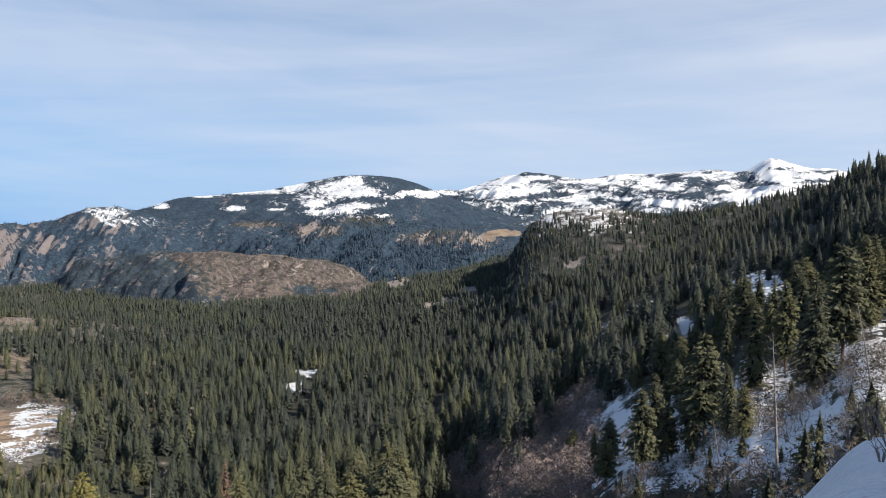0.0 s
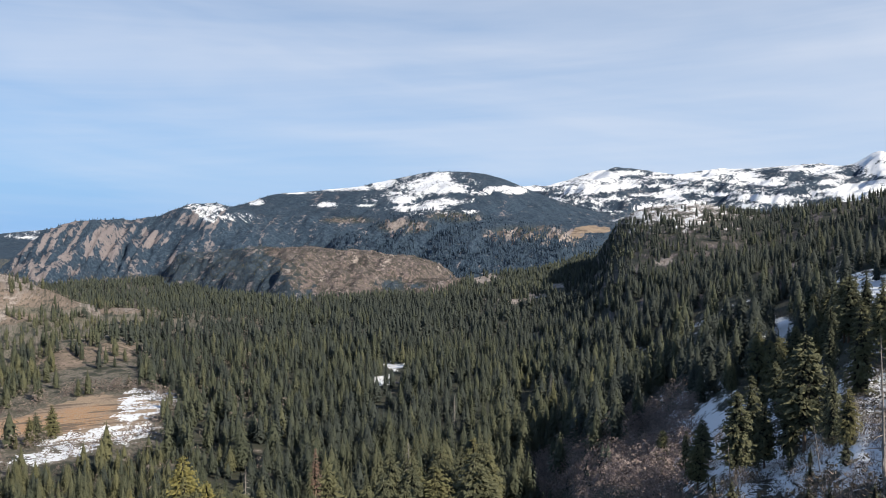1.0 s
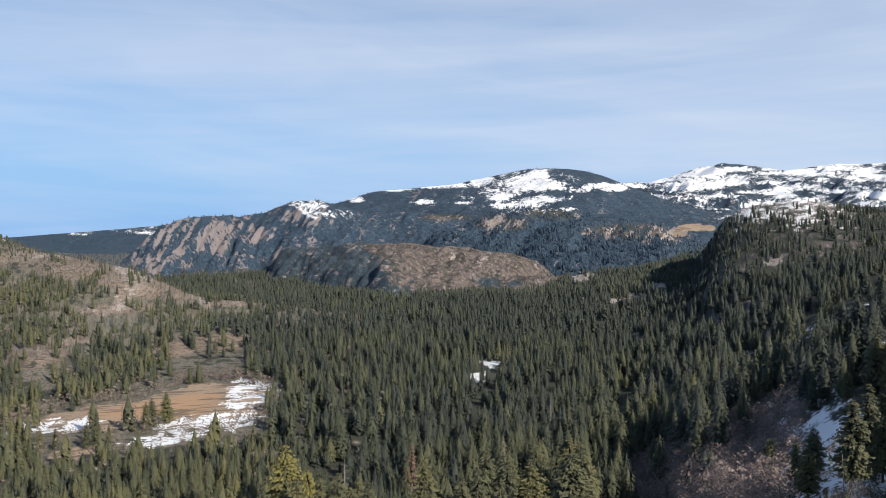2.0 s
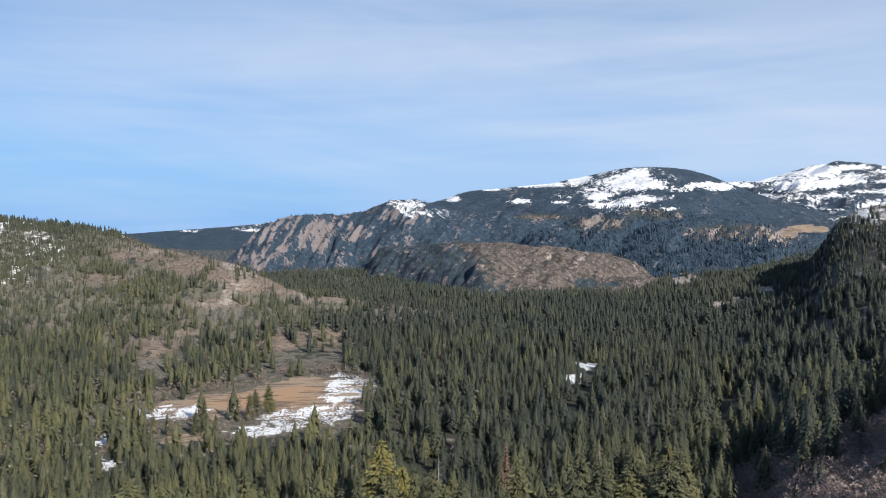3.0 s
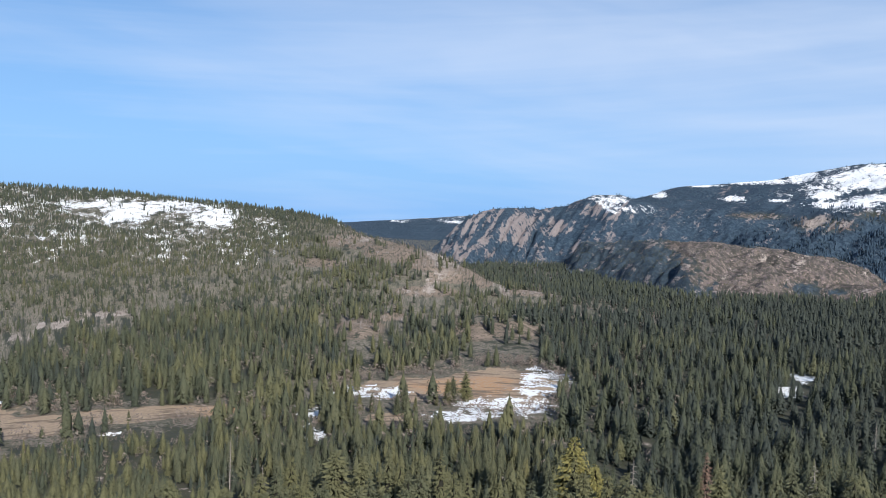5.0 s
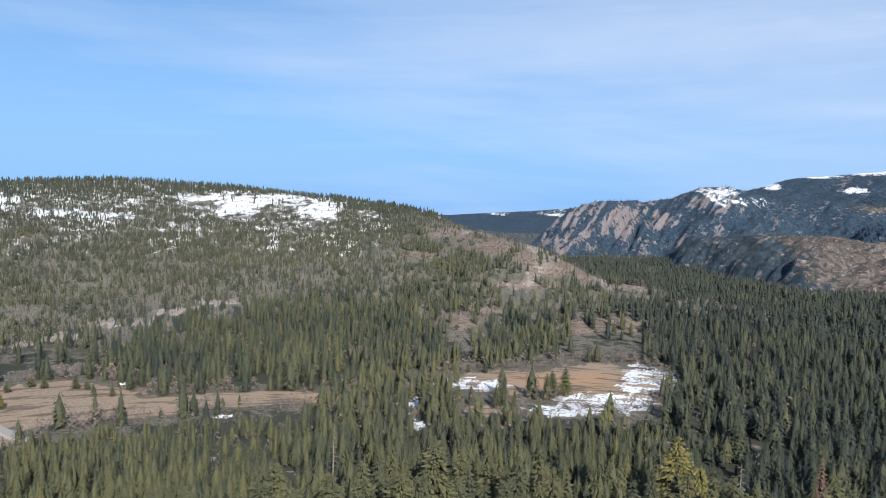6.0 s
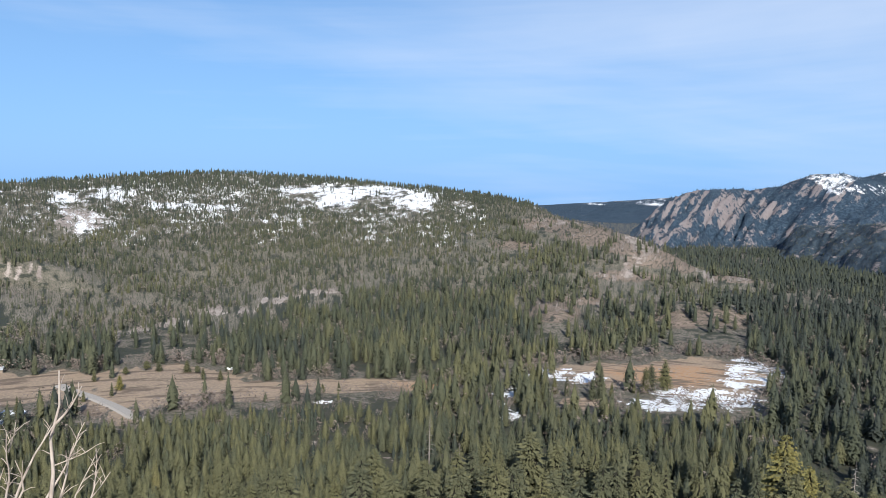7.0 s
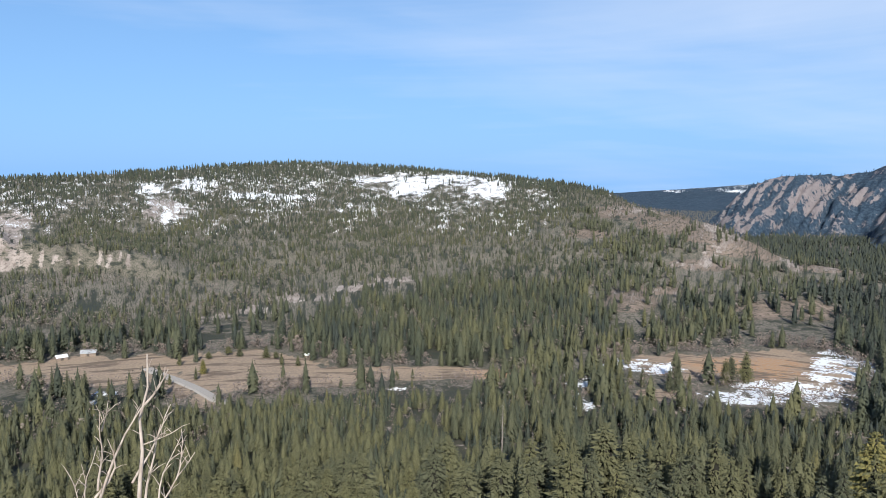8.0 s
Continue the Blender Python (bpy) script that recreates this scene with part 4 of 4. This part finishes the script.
stand("conifer_forest", "haze-blue conifer woods below the rocky spur", rng, a[spur], q[spur], h[spur], TINY, 6 * small[spur], 15 * small[spur], lambda az, r: 0.1 + 0 * az, 0.1).data.materials[0] = HAZED_WOODS
a, q, h, k = thin(rng, *scatter(rng, 40, 94, 720, 2100, 42000), lambda az, r, z, kind: np.where(kind == 1, np.where((az > 61) & (z > -0.04 * r), 0.35, 0.62), 0))
stand("conifer_forest", "small scattered conifers all over the hillside", rng, a, q, h, TINY, 4, 9.5, lambda az, r: 0.40 + 0 * az, 0.16)
a, q, h, k = thin(rng, *scatter(rng, -32, 52, 2150, 4650, 80000), lambda az, r, z, kind: np.where(kind == 6, np.where(z > 0.035 * r, 0.03, 0.3), np.where(kind == 3, 0.3, np.where((kind == 5) & (z > 0.033 * r), 0.3, 0.85))))
tall = np.where(((k == 4) | (k == 5)) & (q < 2900), 1.6, 1.0)
stand("conifer_forest", "haze-blue conifer woods on the far mountains", rng, a, q, h, DOT, 4 * tall, 10 * tall, lambda az, r: 0.2 + 0 * az, 0.12).data.materials[0] = HAZED_WOODS


# ---- leafless woods and brush ----
def twig_cloud(rng, slivers):
    """A leafless bush of height 1: a few stems and a rounded haze of thin twigs."""
    v, f = [], []

    def sliver(start, tip, wide):
        side = (tip - start).cross(Vector((rng.uniform(-1, 1), rng.uniform(-1, 1), 0.3))).normalized() * wide
        k = len(v)
        v.extend((tuple(start - side), tuple(start + side), tuple(tip)))
        f.append((k, k + 1, k + 2))

    for _ in range(slivers // 12):
        a, lean = rng.uniform(0, 6.3), rng.uniform(0.1, 0.45)
        sliver(Vector((0, 0, 0)), Vector((math.cos(a) * lean, math.sin(a) * lean, rng.uniform(0.6, 0.95))), 0.016)
    for _ in range(slivers):
        a, h = rng.uniform(0, 6.3), rng.uniform(0.18, 0.92)
        q = 0.42 * math.sin(math.pi * (0.12 + 0.8 * h)) * math.sqrt(rng.random())
        start = Vector((math.cos(a) * q, math.sin(a) * q, h))
        out = Vector((start.x + rng.uniform(-0.35, 0.35), start.y + rng.uniform(-0.35, 0.35), rng.uniform(0.1, 0.7)))
        sliver(start, start + out.normalized() * rng.uniform(0.1, 0.24), rng.uniform(0.007, 0.016))
    return np.array(v), np.array(f), 0


def puff(rng, pieces, grain=1.0):
    """A far leafless crown of height 1."""
    v, f = [], []
    for _ in range(pieces):
        a, h = rng.uniform(0, 6.3), rng.uniform(0.15, 1.0)
        q = 0.38 * math.sin(math.pi * min(0.95, h * 0.85 + 0.12)) * rng.uniform(0.4, 1.1)
        c = Vector((math.cos(a) * q, math.sin(a) * q, h))
        s = rng.uniform(0.07, 0.15) * grain
        k = len(v)
        v.extend(tuple(c + Vector((rng.uniform(-s, s), rng.uniform(-s, s), rng.uniform(-s, s * 1.2)))) for _ in range(3))
        f.append((k, k + 1, k + 2))
    return np.array(v), np.array(f), 0


def leafless(name, label, category, *args):
    ob = stand(name, label, rng, *args)
    ob.data.materials[0] = TWIG
    return tagged(ob, category=category)


BUSHES = [twig_cloud(pick, 110) for _ in range(4)]
THICKETS = [puff(pick, 140, 0.32) for _ in range(4)]
PUFFS = [puff(pick, 46, 0.68) for _ in range(4)]
SPRAYS = [puff(pick, 9) for _ in range(4)]
zero = lambda az, r: 0 * az
a, q = scatter(rng, -14, 4, 120, 370, 1900)
h, k = ground(a, q)
el = np.degrees(np.arctan2(h, q))
m = (blob(a, el, THICKET, 0.5 * fbm(a, el, 2, 3, 0.6, 91)) > 0.4) & (rng.random(len(a)) < 0.75)
leafless("bare_shrubs", "thicket of leafless brown shrubs on the slope", "shrubs", a[m], q[m], h[m], THICKETS, 4.5, 10, zero, 0.1).data.materials[0] = THICKET_TWIG
a, q = scatter(rng, -31, -8, 24, 210, 1500)
h, k = ground(a, q)
m = rng.random(len(a)) < np.where(q < 45, 0.3, 0.34)
leafless("bare_shrubs", "low leafless brush poking through the snow", "shrubs", a[m], q[m], h[m], BUSHES, 0.5, np.where(q[m] < 45, 2.0, 3.6), zero, 0.1)
a, q, h, k = thin(rng, *scatter(rng, 18, 92, 400, 900, 5200), lambda az, r, z, kind: 0.25 + 0.5 * smooth(r, 550, 620) * (1 - smooth(r, 700, 780)))
leafless("bare_woods", "leafless grey-brown trees among the conifers", "trees", a, q, h, PUFFS, 5, 11, zero, 0.1).data.materials[0] = OAK
a, q, h, k = thin(rng, *scatter(rng, -28, 92, 760, 2000, 30000), lambda az, r, z, kind: np.where(kind == 1, 1.2, 0.08))
leafless("bare_woods", "leafless oaks scattered over the hillside", "trees", a, q, h, SPRAYS, 4, 9, zero, 0.1).data.materials[0] = OAK
a, q, h, k = thin(rng, *scatter(rng, 26, 92, 370, 480, 1500), lambda az, r, z, kind: 1.0 + 0 * az)
stand("young_conifers", "young conifers and brush before the meadows", rng, a, q, h, FAR, 4, 9, lambda az, r: 0.5 + 0 * az, 0.2)
a, q = scatter(rng, 26, 92, 370, 480, 600)
h, k = ground(a, q)
m = covers(a, q, h, k)[3] < 0.3
leafless("bare_shrubs", "leafless grey-brown shrubs before the meadows", "shrubs", a[m], q[m], h[m], PUFFS, 3, 7, zero, 0.1)
# dark tint paints shade in the gaps, lifted past bearing 58
a, q, h, k = thin(rng, *scatter(rng, -6, 92, 205, 440, 3600), lambda az, r, z, kind: 0.9 + 0 * az)
stand("young_conifers", "young conifers filling the gaps below tall ones", rng, a, q, h, FARTHER, 5, 13, lambda az, r: 0.16 + 0.3 * smooth(az, 58, 70), 0.12)
# added filler: pale tint brightens the gaps on the veiled side
a, q, h, k = thin(rng, *scatter(rng, 56, 92, 205, 340, 700), lambda az, r, z, kind: 0.9 + 0 * az)
stand("young_conifers", "young pines in the gaps, tinted pale to lift the dark", rng, a, q, h, FAR, 5, 12, lambda az, r: 0.68 + 0 * az, 0.12)
SCRUB = [puff(pick, 8) for _ in range(3)]
a, q = scatter(rng, 3, 92, 700, 2150, 33000)
h, k = ground(a, q)
m = (((k == 1) & (rng.random(len(a)) < 0.25 + 0.7 * smooth(q, 680, 760) * (1 - smooth(q, 1250, 1500)) * smooth(a, 52, 60) + 1.0 * blob(a, np.degrees(np.arctan2(h, q)), HILL_BRUSH, 0))) | ((k == 3) & (rng.random(len(a)) < 0.55))) & (covers(a, q, h, k)[0] < 0.4)
leafless("chaparral", "dark low chaparral scattered over the dry slopes", "shrubs", a[m], q[m], h[m], SCRUB, 2, 5.5, zero, 0.1).data.materials[0] = CHAPARRAL
a, q = scatter(rng, 27, 47, 700, 1750, 9000)
h, k = ground(a, q)
m = (k <= 1) & (rng.random(len(a)) < 0.75 * blob(a, np.degrees(np.arctan2(h, q)), HILL_BRUSH, 0))
leafless("chaparral", "low dark shrubs dotting the bare tan shoulder", "shrubs", a[m], q[m], h[m], SCRUB, 1.5, 4.5, zero, 0.1).data.materials[0] = CHAPARRAL
a, q = scatter(rng, 4, 30, 1400, 2150, 11000)
h, k = ground(a, q)
m = (k == 3) & (rng.random(len(a)) < 0.85 + 1.3 * fbm(a * 20, q, 60, 3, 0.6, 96))
leafless("chaparral", "dark low chaparral all over the brown dome", "shrubs", a[m], q[m], h[m], SCRUB, 2.5, 6.5, zero, 0.1).data.materials[0] = CHAPARRAL
a, q = scatter(rng, 24, 92, 430, 760, 9000)
h, k = ground(a, q)
edge = blob(a, np.degrees(np.arctan2(h, q)), FIELDS, 0)
m = (edge > 0.2) & (edge < 0.44) & (covers(a, q, h, k)[3] < 0.4) & (k == 0)
leafless("bare_woods", "leafless grey willows fringing the meadows", "trees", a[m], q[m], h[m], PUFFS, 6, 11, zero, 0.1)
a, q = scatter(rng, -32, -8, 26, 230, 3000)
h, k = ground(a, q)
m = rng.random(len(a)) < 0.5 + 1.4 * fbm(a * 3, q, 25, 3, 0.6, 95)
leafless("evergreen_brush", "dark evergreen brush standing in the snow", "shrubs", a[m], q[m], h[m], PUFFS, 0.7, 2.8, zero, 0.1).data.materials[0] = DARKTWIG


# ---- single trees and dead wood ----
def spot(az, r, lift=0.0):
    z = float(ground(np.array([az]), np.array([r]))[0][0])
    return Vector((-math.sin(radians(az)) * r, math.cos(radians(az)) * r, z + lift))


def special(kind, az, r, tall, wide, needles, label):
    root = new("conifer_tree")
    tagged(root, label, "tree")
    crown = new("crown", crown_mesh(kind, needles))
    trunk = new("trunk", limbs_mesh("trunk", [([(0, 0, -0.04), (0, 0, 0.3), (0.002, 0, 0.93)], [0.016, 0.011, 0.001], 6)], BARK))
    crown.parent = trunk.parent = root
    root.matrix_basis = Matrix.LocRotScale(spot(az, r), Euler((0, 0, az)), (tall * wide, tall * wide, tall))


special(5, 25.5, 300, 38, 1.1, GOLDEN, "yellowing golden-green fir in the stand")
special(3, 23.9, 290, 30, 1.0, GOLDEN, "yellowing golden-green pine beside a fir")
special(2, 16.1, 325, 32, 0.9, RUSTY, "dying rusty brown fir among green trees")
special(4, 73.4, 512, 10, 1.7, GOLDEN, "yellow-green pine alone on the dry meadow")
# meadow trees
for kind, az, r, tall, wide in ((1, 33.75, 515, 21, 1.35), (1, 34.7, 508, 19, 1.4), (4, 35.1, 506, 17, 1.4), (2, 35.9, 500, 9, 1.2), (0, 38.3, 478, 22, 1.0), (1, 38.9, 474, 15, 1.1), (4, 37.5, 480, 11, 1.1),
                                 (0, 40.8, 480, 13, 1.1), (1, 41.7, 484, 12, 1.1), (2, 58.0, 480, 7, 1.6), (4, 59.2, 478, 6, 1.7), (0, 75.0, 540, 9, 1.3), (2, 73.9, 498, 9, 1.3), (1, 66.6, 520, 8, 1.4), (0, 67.8, 525, 9, 1.3),
                                 (4, 81.2, 470, 18, 1.0), (0, 82.3, 480, 17, 1.0), (2, 83.2, 485, 19, 0.9), (0, 79.7, 468, 13, 1.0)):
    plant(kind, az, r, tall, wide)
# round bushes along the far edge of the dry meadow
for kind, az, r, tall, wide in ((1, 68.9, 548, 9, 1.9), (5, 68.2, 543, 6, 2.0), (1, 64.6, 560, 8, 1.9), (4, 70.8, 556, 8, 1.8), (5, 71.6, 562, 7, 1.9), (1, 61.2, 540, 7, 1.9), (4, 62.4, 545, 9, 1.6), (5, 73.0, 552, 6, 2.0), (0, 75.7, 490, 7, 1.3), (4, 76.2, 500, 6, 1.6)):
    plant(kind, az, r, tall, wide)


def dead_conifer(az, r, tall, lean, boughs, label, wood):
    """A dead standing trunk with stubs of boughs."""
    root = new("dead_conifer")
    tagged(root, label, "tree", "dead standing trunks")
    trunk = new("trunk", limbs_mesh("trunk", [([(0, 0, -0.3), (lean * 0.4, 0, tall * 0.45), (lean, 0, tall)], [tall * 0.012, tall * 0.008, 0.02], 8)], wood))
    trunk.parent = root
    side = pick.uniform(0, 6)
    for i in range(boughs):
        t = 0.2 + 0.75 * i / boughs
        a = side + i * 2.4
        n = tall * (0.16 * (1.05 - t) + 0.02) * pick.uniform(0.6, 1.2)
        foot = Vector((lean * t, 0, tall * t))
        d = Vector((math.cos(a), math.sin(a), 0))
        b = new("bough", limbs_mesh("bough", [([tuple(foot), tuple(foot + d * n * 0.5 + Vector((0, 0, -0.05 * n))), tuple(foot + d * n + Vector((0, 0, -0.3 * n)))], [tall * 0.004, tall * 0.003, 0.008], 4)], wood))
        b.parent = root
    root.matrix_basis = Matrix.LocRotScale(spot(az, r), Euler((0, 0, radians(az))), None)


dead_conifer(-23.7, 76, 13.8, -0.5, 26, "tall bare dead trunk standing on the snowy slope", DEADWOOD)
dead_conifer(-29.5, 88, 10.8, -1.6, 40, "leaning dead fir with bare drooping boughs", DEADWOOD)
dead_conifer(9.2, 300, 35, 0.3, 55, "grey dead fir among living ones", DEADWOOD)
dead_conifer(-1.5, 428, 28, 0.3, 60, "pale grey dead fir above the shaded hollow", DEADWOOD)
dead_conifer(5.7, 440, 25, 0.2, 45, "grey dead fir among living ones", DEADWOOD)
dead_conifer(51.1, 345, 24, 0.2, 35, "grey dead fir among living ones", DEADWOOD)
dead_conifer(48.7, 300, 24, -0.4, 40, "grey dead fir among living ones", DEADWOOD)
dead_conifer(21.2, 300, 32, 0.2, 40, "grey dead fir among living ones", DEADWOOD)
dead_conifer(30.0, 330, 17, 0.2, 45, "grey dead fir among living ones", DEADWOOD)
dead_conifer(-19.9, 105, 6, -0.8, 10, "thin dead sapling leaning over the snow", DEADWOOD)
dead_conifer(-14.2, 130, 7, -0.4, 10, "thin dead sapling leaning over the snow", DEADWOOD)
dead_conifer(72.0, 240, 14, 0.2, 30, "grey dead fir among living ones", DEADWOOD)

# saplings and low brush on the snow
for i in range(30):
    az = pick.uniform(-31, -12)
    r = pick.uniform(28, 150)
    plant(pick.choice((6, 7)), az, r, pick.uniform(1.2, 4.5), pick.uniform(1.0, 1.5))


def bare_sapling():
    """The bleached leafless sapling below the lookout; limbs in metres across and up from its foot."""
    root = new("dead_sapling")
    tagged(root, "bleached leafless sapling with forked bare limbs", "shrub")
    # foot across, foot up, tip across, tip up, depth, bow, thickness
    stems = (
        (0.0, -0.15, 0.134, 1.43, 0.01, -0.012, 0.022), (-0.30, -0.15, 0.09, 1.08, 0.05, -0.085, 0.018), (0.016, 0.54, 0.28, 1.05, -0.05, 0.015, 0.009),
        (0.11, 1.08, 0.265, 1.32, 0.03, 0.02, 0.010), (-0.20, 0.52, -0.17, 1.08, 0.1, 0.015, 0.009), (-0.165, 0.93, -0.125, 1.09, 0.11, 0.0, 0.006),
        (-0.22, 0.47, -0.13, 0.88, 0.03, 0.09, 0.010), (0.03, 0.2, 0.215, 0.90, -0.1, 0.005, 0.013), (0.08, 0.1, 0.44, 0.66, -0.12, -0.03, 0.010),
        (0.18, 0.38, 0.32, 0.74, -0.1, -0.03, 0.007), (-0.30, 0.1, -0.19, 0.87, 0.12, -0.04, 0.008), (-0.28, 0.1, -0.36, 0.69, 0.11, 0.02, 0.008),
        (0.30, 0.52, 0.35, 0.85, -0.1, 0.02, 0.005), (0.09, 0.80, 0.28, 0.87, 0.03, 0.01, 0.005),
    )
    for x0, y0, x1, y1, deep, bow, size in stems:
        n = 7 if y1 - y0 > 0.5 else 4
        points = []
        for i in range(n + 1):
            t = i / n
            kink = 0.016 * (y1 - y0) if 0 < i < n else 0
            points.append((x0 + (x1 - x0) * t + bow * math.sin(math.pi * t) + pick.uniform(-kink, kink), y0 + (y1 - y0) * t, deep * t + pick.uniform(-kink, kink)))
        radii = [max(0.0025, size * (1 - 0.78 * i / n)) for i in range(n + 1)]
        limb = new("limb", limbs_mesh("limb", [(points, radii, 7)], PALEWOOD))
        limb.parent = root
        for i in range(8):
            t = pick.uniform(0.25, 1.0) * n
            k = min(int(t), n - 1)
            at = Vector(points[k]).lerp(Vector(points[k + 1]), t - k)
            d = Vector((pick.uniform(-0.6, 0.6), pick.uniform(0.15, 1.0), pick.uniform(-0.4, 0.4))).normalized() * pick.uniform(0.04, 0.14)
            twig = new("twig", limbs_mesh("twig", [([tuple(at), tuple(at + d * 0.6 + Vector((0, 0.01, 0))), tuple(at + d)], [0.0035, 0.0025, 0.0012], 4)], PALEWOOD))
            twig.parent = limb
    # local axes: across, up, and towards the lookout
    root.matrix_basis = Matrix.Translation(spot(78.55, 5.5)) @ pose(0, 0, 0, 90, 0, 78.55)
    root.location.z = -2.66


bare_sapling()


def twiggy_bush(az, r, tall, lift=0.0):
    root = new("bare_bush")
    tagged(root, "leafless brown bush on the snow bank", "shrub", "bushes on the snow bank")
    for i in range(11):
        a, lean = pick.uniform(0, 6.3), pick.uniform(0.2, 0.9)
        d = Vector((math.cos(a) * lean, math.sin(a) * lean, 1)).normalized()
        n = tall * pick.uniform(0.6, 1.1)
        mid = d * n * 0.55 + Vector((pick.uniform(-0.05, 0.05), pick.uniform(-0.05, 0.05), 0)) * tall
        tip = mid + (d + Vector((pick.uniform(-0.4, 0.4), pick.uniform(-0.4, 0.4), 0.1))).normalized() * n * 0.45
        limbs = [([(0, 0, -0.05), tuple(mid), tuple(tip)], [0.006, 0.004, 0.0015], 4)]
        for _ in range(3):
            e = mid.lerp(tip, pick.uniform(0, 0.8))
            limbs.append(([tuple(e), tuple(e + Vector((pick.uniform(-1, 1), pick.uniform(-1, 1), pick.uniform(0.3, 1))) * n * 0.2)], [0.003, 0.0015], 3))
        b = new("branch", limbs_mesh("branch", limbs, TWIG))
        b.parent = root
    root.location = spot(az, r, lift)


for az, r, tall in ((-29.3, 11.5, 0.9), (-30.4, 10.0, 1.0), (-28.0, 13.5, 0.7), (-27.0, 15.0, 0.7), (-26.0, 16.5, 0.8), (-24.6, 17.5, 0.8), (-25.6, 14.0, 0.25), (-27.4, 12.2, 0.22), (-24.2, 14.5, 0.22), (-23.3, 18.5, 0.8),
                    (-28.6, 17.5, 0.9), (-30.2, 17.0, 1.0), (-22.3, 19.5, 0.8), (-29.9, 8.5, 0.3)):
    twiggy_bush(az, r, tall * 0.75)


# ---- road and sheds in the meadow ----
def build_road():
    line = [(71.5, 438), (72.5, 446), (73.6, 470), (75.1, 498), (76.6, 524), (77.3, 541)]
    fine = []
    for (a0, r0), (a1, r1) in zip(line, line[1:]):
        fine += [(a0 + (a1 - a0) * t, r0 + (r1 - r0) * t) for t in (0, 0.25, 0.5, 0.75)]
    mid = [spot(a, r) for a, r in fine]
    v, f = [], []
    for i, p in enumerate(mid):
        d = (mid[min(i + 1, len(mid) - 1)] - mid[max(i - 1, 0)])
        s = Vector((-d.y, d.x, 0)).normalized()
        top = max(p.z, -130.5) + 0.7
        for o, z in ((-5.0, top - 1.4), (-2.6, top), (2.6, top), (5.0, top - 1.4)):
            v.append((p.x + s.x * o, p.y + s.y * o, z))
    for i in range(len(mid) - 1):
        f += [(4 * i + k, 4 * i + k + 1, 4 * i + k + 5, 4 * i + k + 4) for k in range(3)]
    me = bpy.data.meshes.new("road")
    me.from_pydata(v, [], f)
    me.materials.append(ASPHALT)
    return tagged(new("road", me), "pale worn asphalt road on a low bank", "road", kind="structure")


def shed(az, r, long, deep, high, turn, roof_material, label):
    root = new("shed")
    tagged(root, label, "shed", "sheds on the meadow")
    x, y, e = long / 2, deep / 2, 0.4

    def piece(name, v, f, m):
        me = bpy.data.meshes.new(name)
        me.from_pydata(v, [], f)
        me.materials.append(m)
        new(name, me).parent = root

    g = high + deep * 0.28
    v = [(-x, -y, -0.5), (x, -y, -0.5), (x, y, -0.5), (-x, y, -0.5), (-x, -y, high), (x, -y, high), (x, y, high), (-x, y, high), (-x, 0, g), (x, 0, g)]
    piece("wall", v, [(0, 1, 5, 4), (1, 2, 6, 9, 5), (2, 3, 7, 6), (3, 0, 4, 8, 7)], SHED_WALL)
    for s in (-1, 1):
        low = high - e * 0.56
        v = [(-x - e, s * (y + e), low), (x + e, s * (y + e), low), (x + e, 0, g + 0.02), (-x - e, 0, g + 0.02)]
        v += [(a, b, c + 0.18) for a, b, c in v]
        piece("roof", v, [(0, 1, 2, 3), (4, 5, 6, 7), (0, 1, 5, 4), (1, 2, 6, 5), (2, 3, 7, 6), (3, 0, 4, 7)], roof_material)
    v = [(-0.9, -y - 0.06, 0), (0.9, -y - 0.06, 0), (0.9, -y - 0.06, 2.1), (-0.9, -y - 0.06, 2.1), (-0.9, -y + 0.02, 0), (0.9, -y + 0.02, 0), (0.9, -y + 0.02, 2.1), (-0.9, -y + 0.02, 2.1)]
    piece("door", v, [(0, 1, 2, 3), (0, 4, 5, 1), (1, 5, 6, 2), (2, 6, 7, 3), (3, 7, 4, 0)], DOOR)
    root.matrix_basis = Matrix.Translation(spot(az, r)) @ pose(0, 0, 0, 0, 0, az + turn)


build_road()
shed(82.6, 585, 7, 5, 2.2, 15, ROOF_SNOW, "small weathered shed with a snow-covered roof")
shed(80.9, 592, 10, 6, 2.3, -10, ROOF_TIN, "long weathered shed with a grey tin roof")
shed(65.9, 545, 4, 3, 1.8, 20, ROOF_SNOW, "little weathered hut with a snowy roof")
shed(80.6, 455, 6, 5, 2.4, 30, ROOF_TIN, "weathered cabin with a grey tin roof by trees")
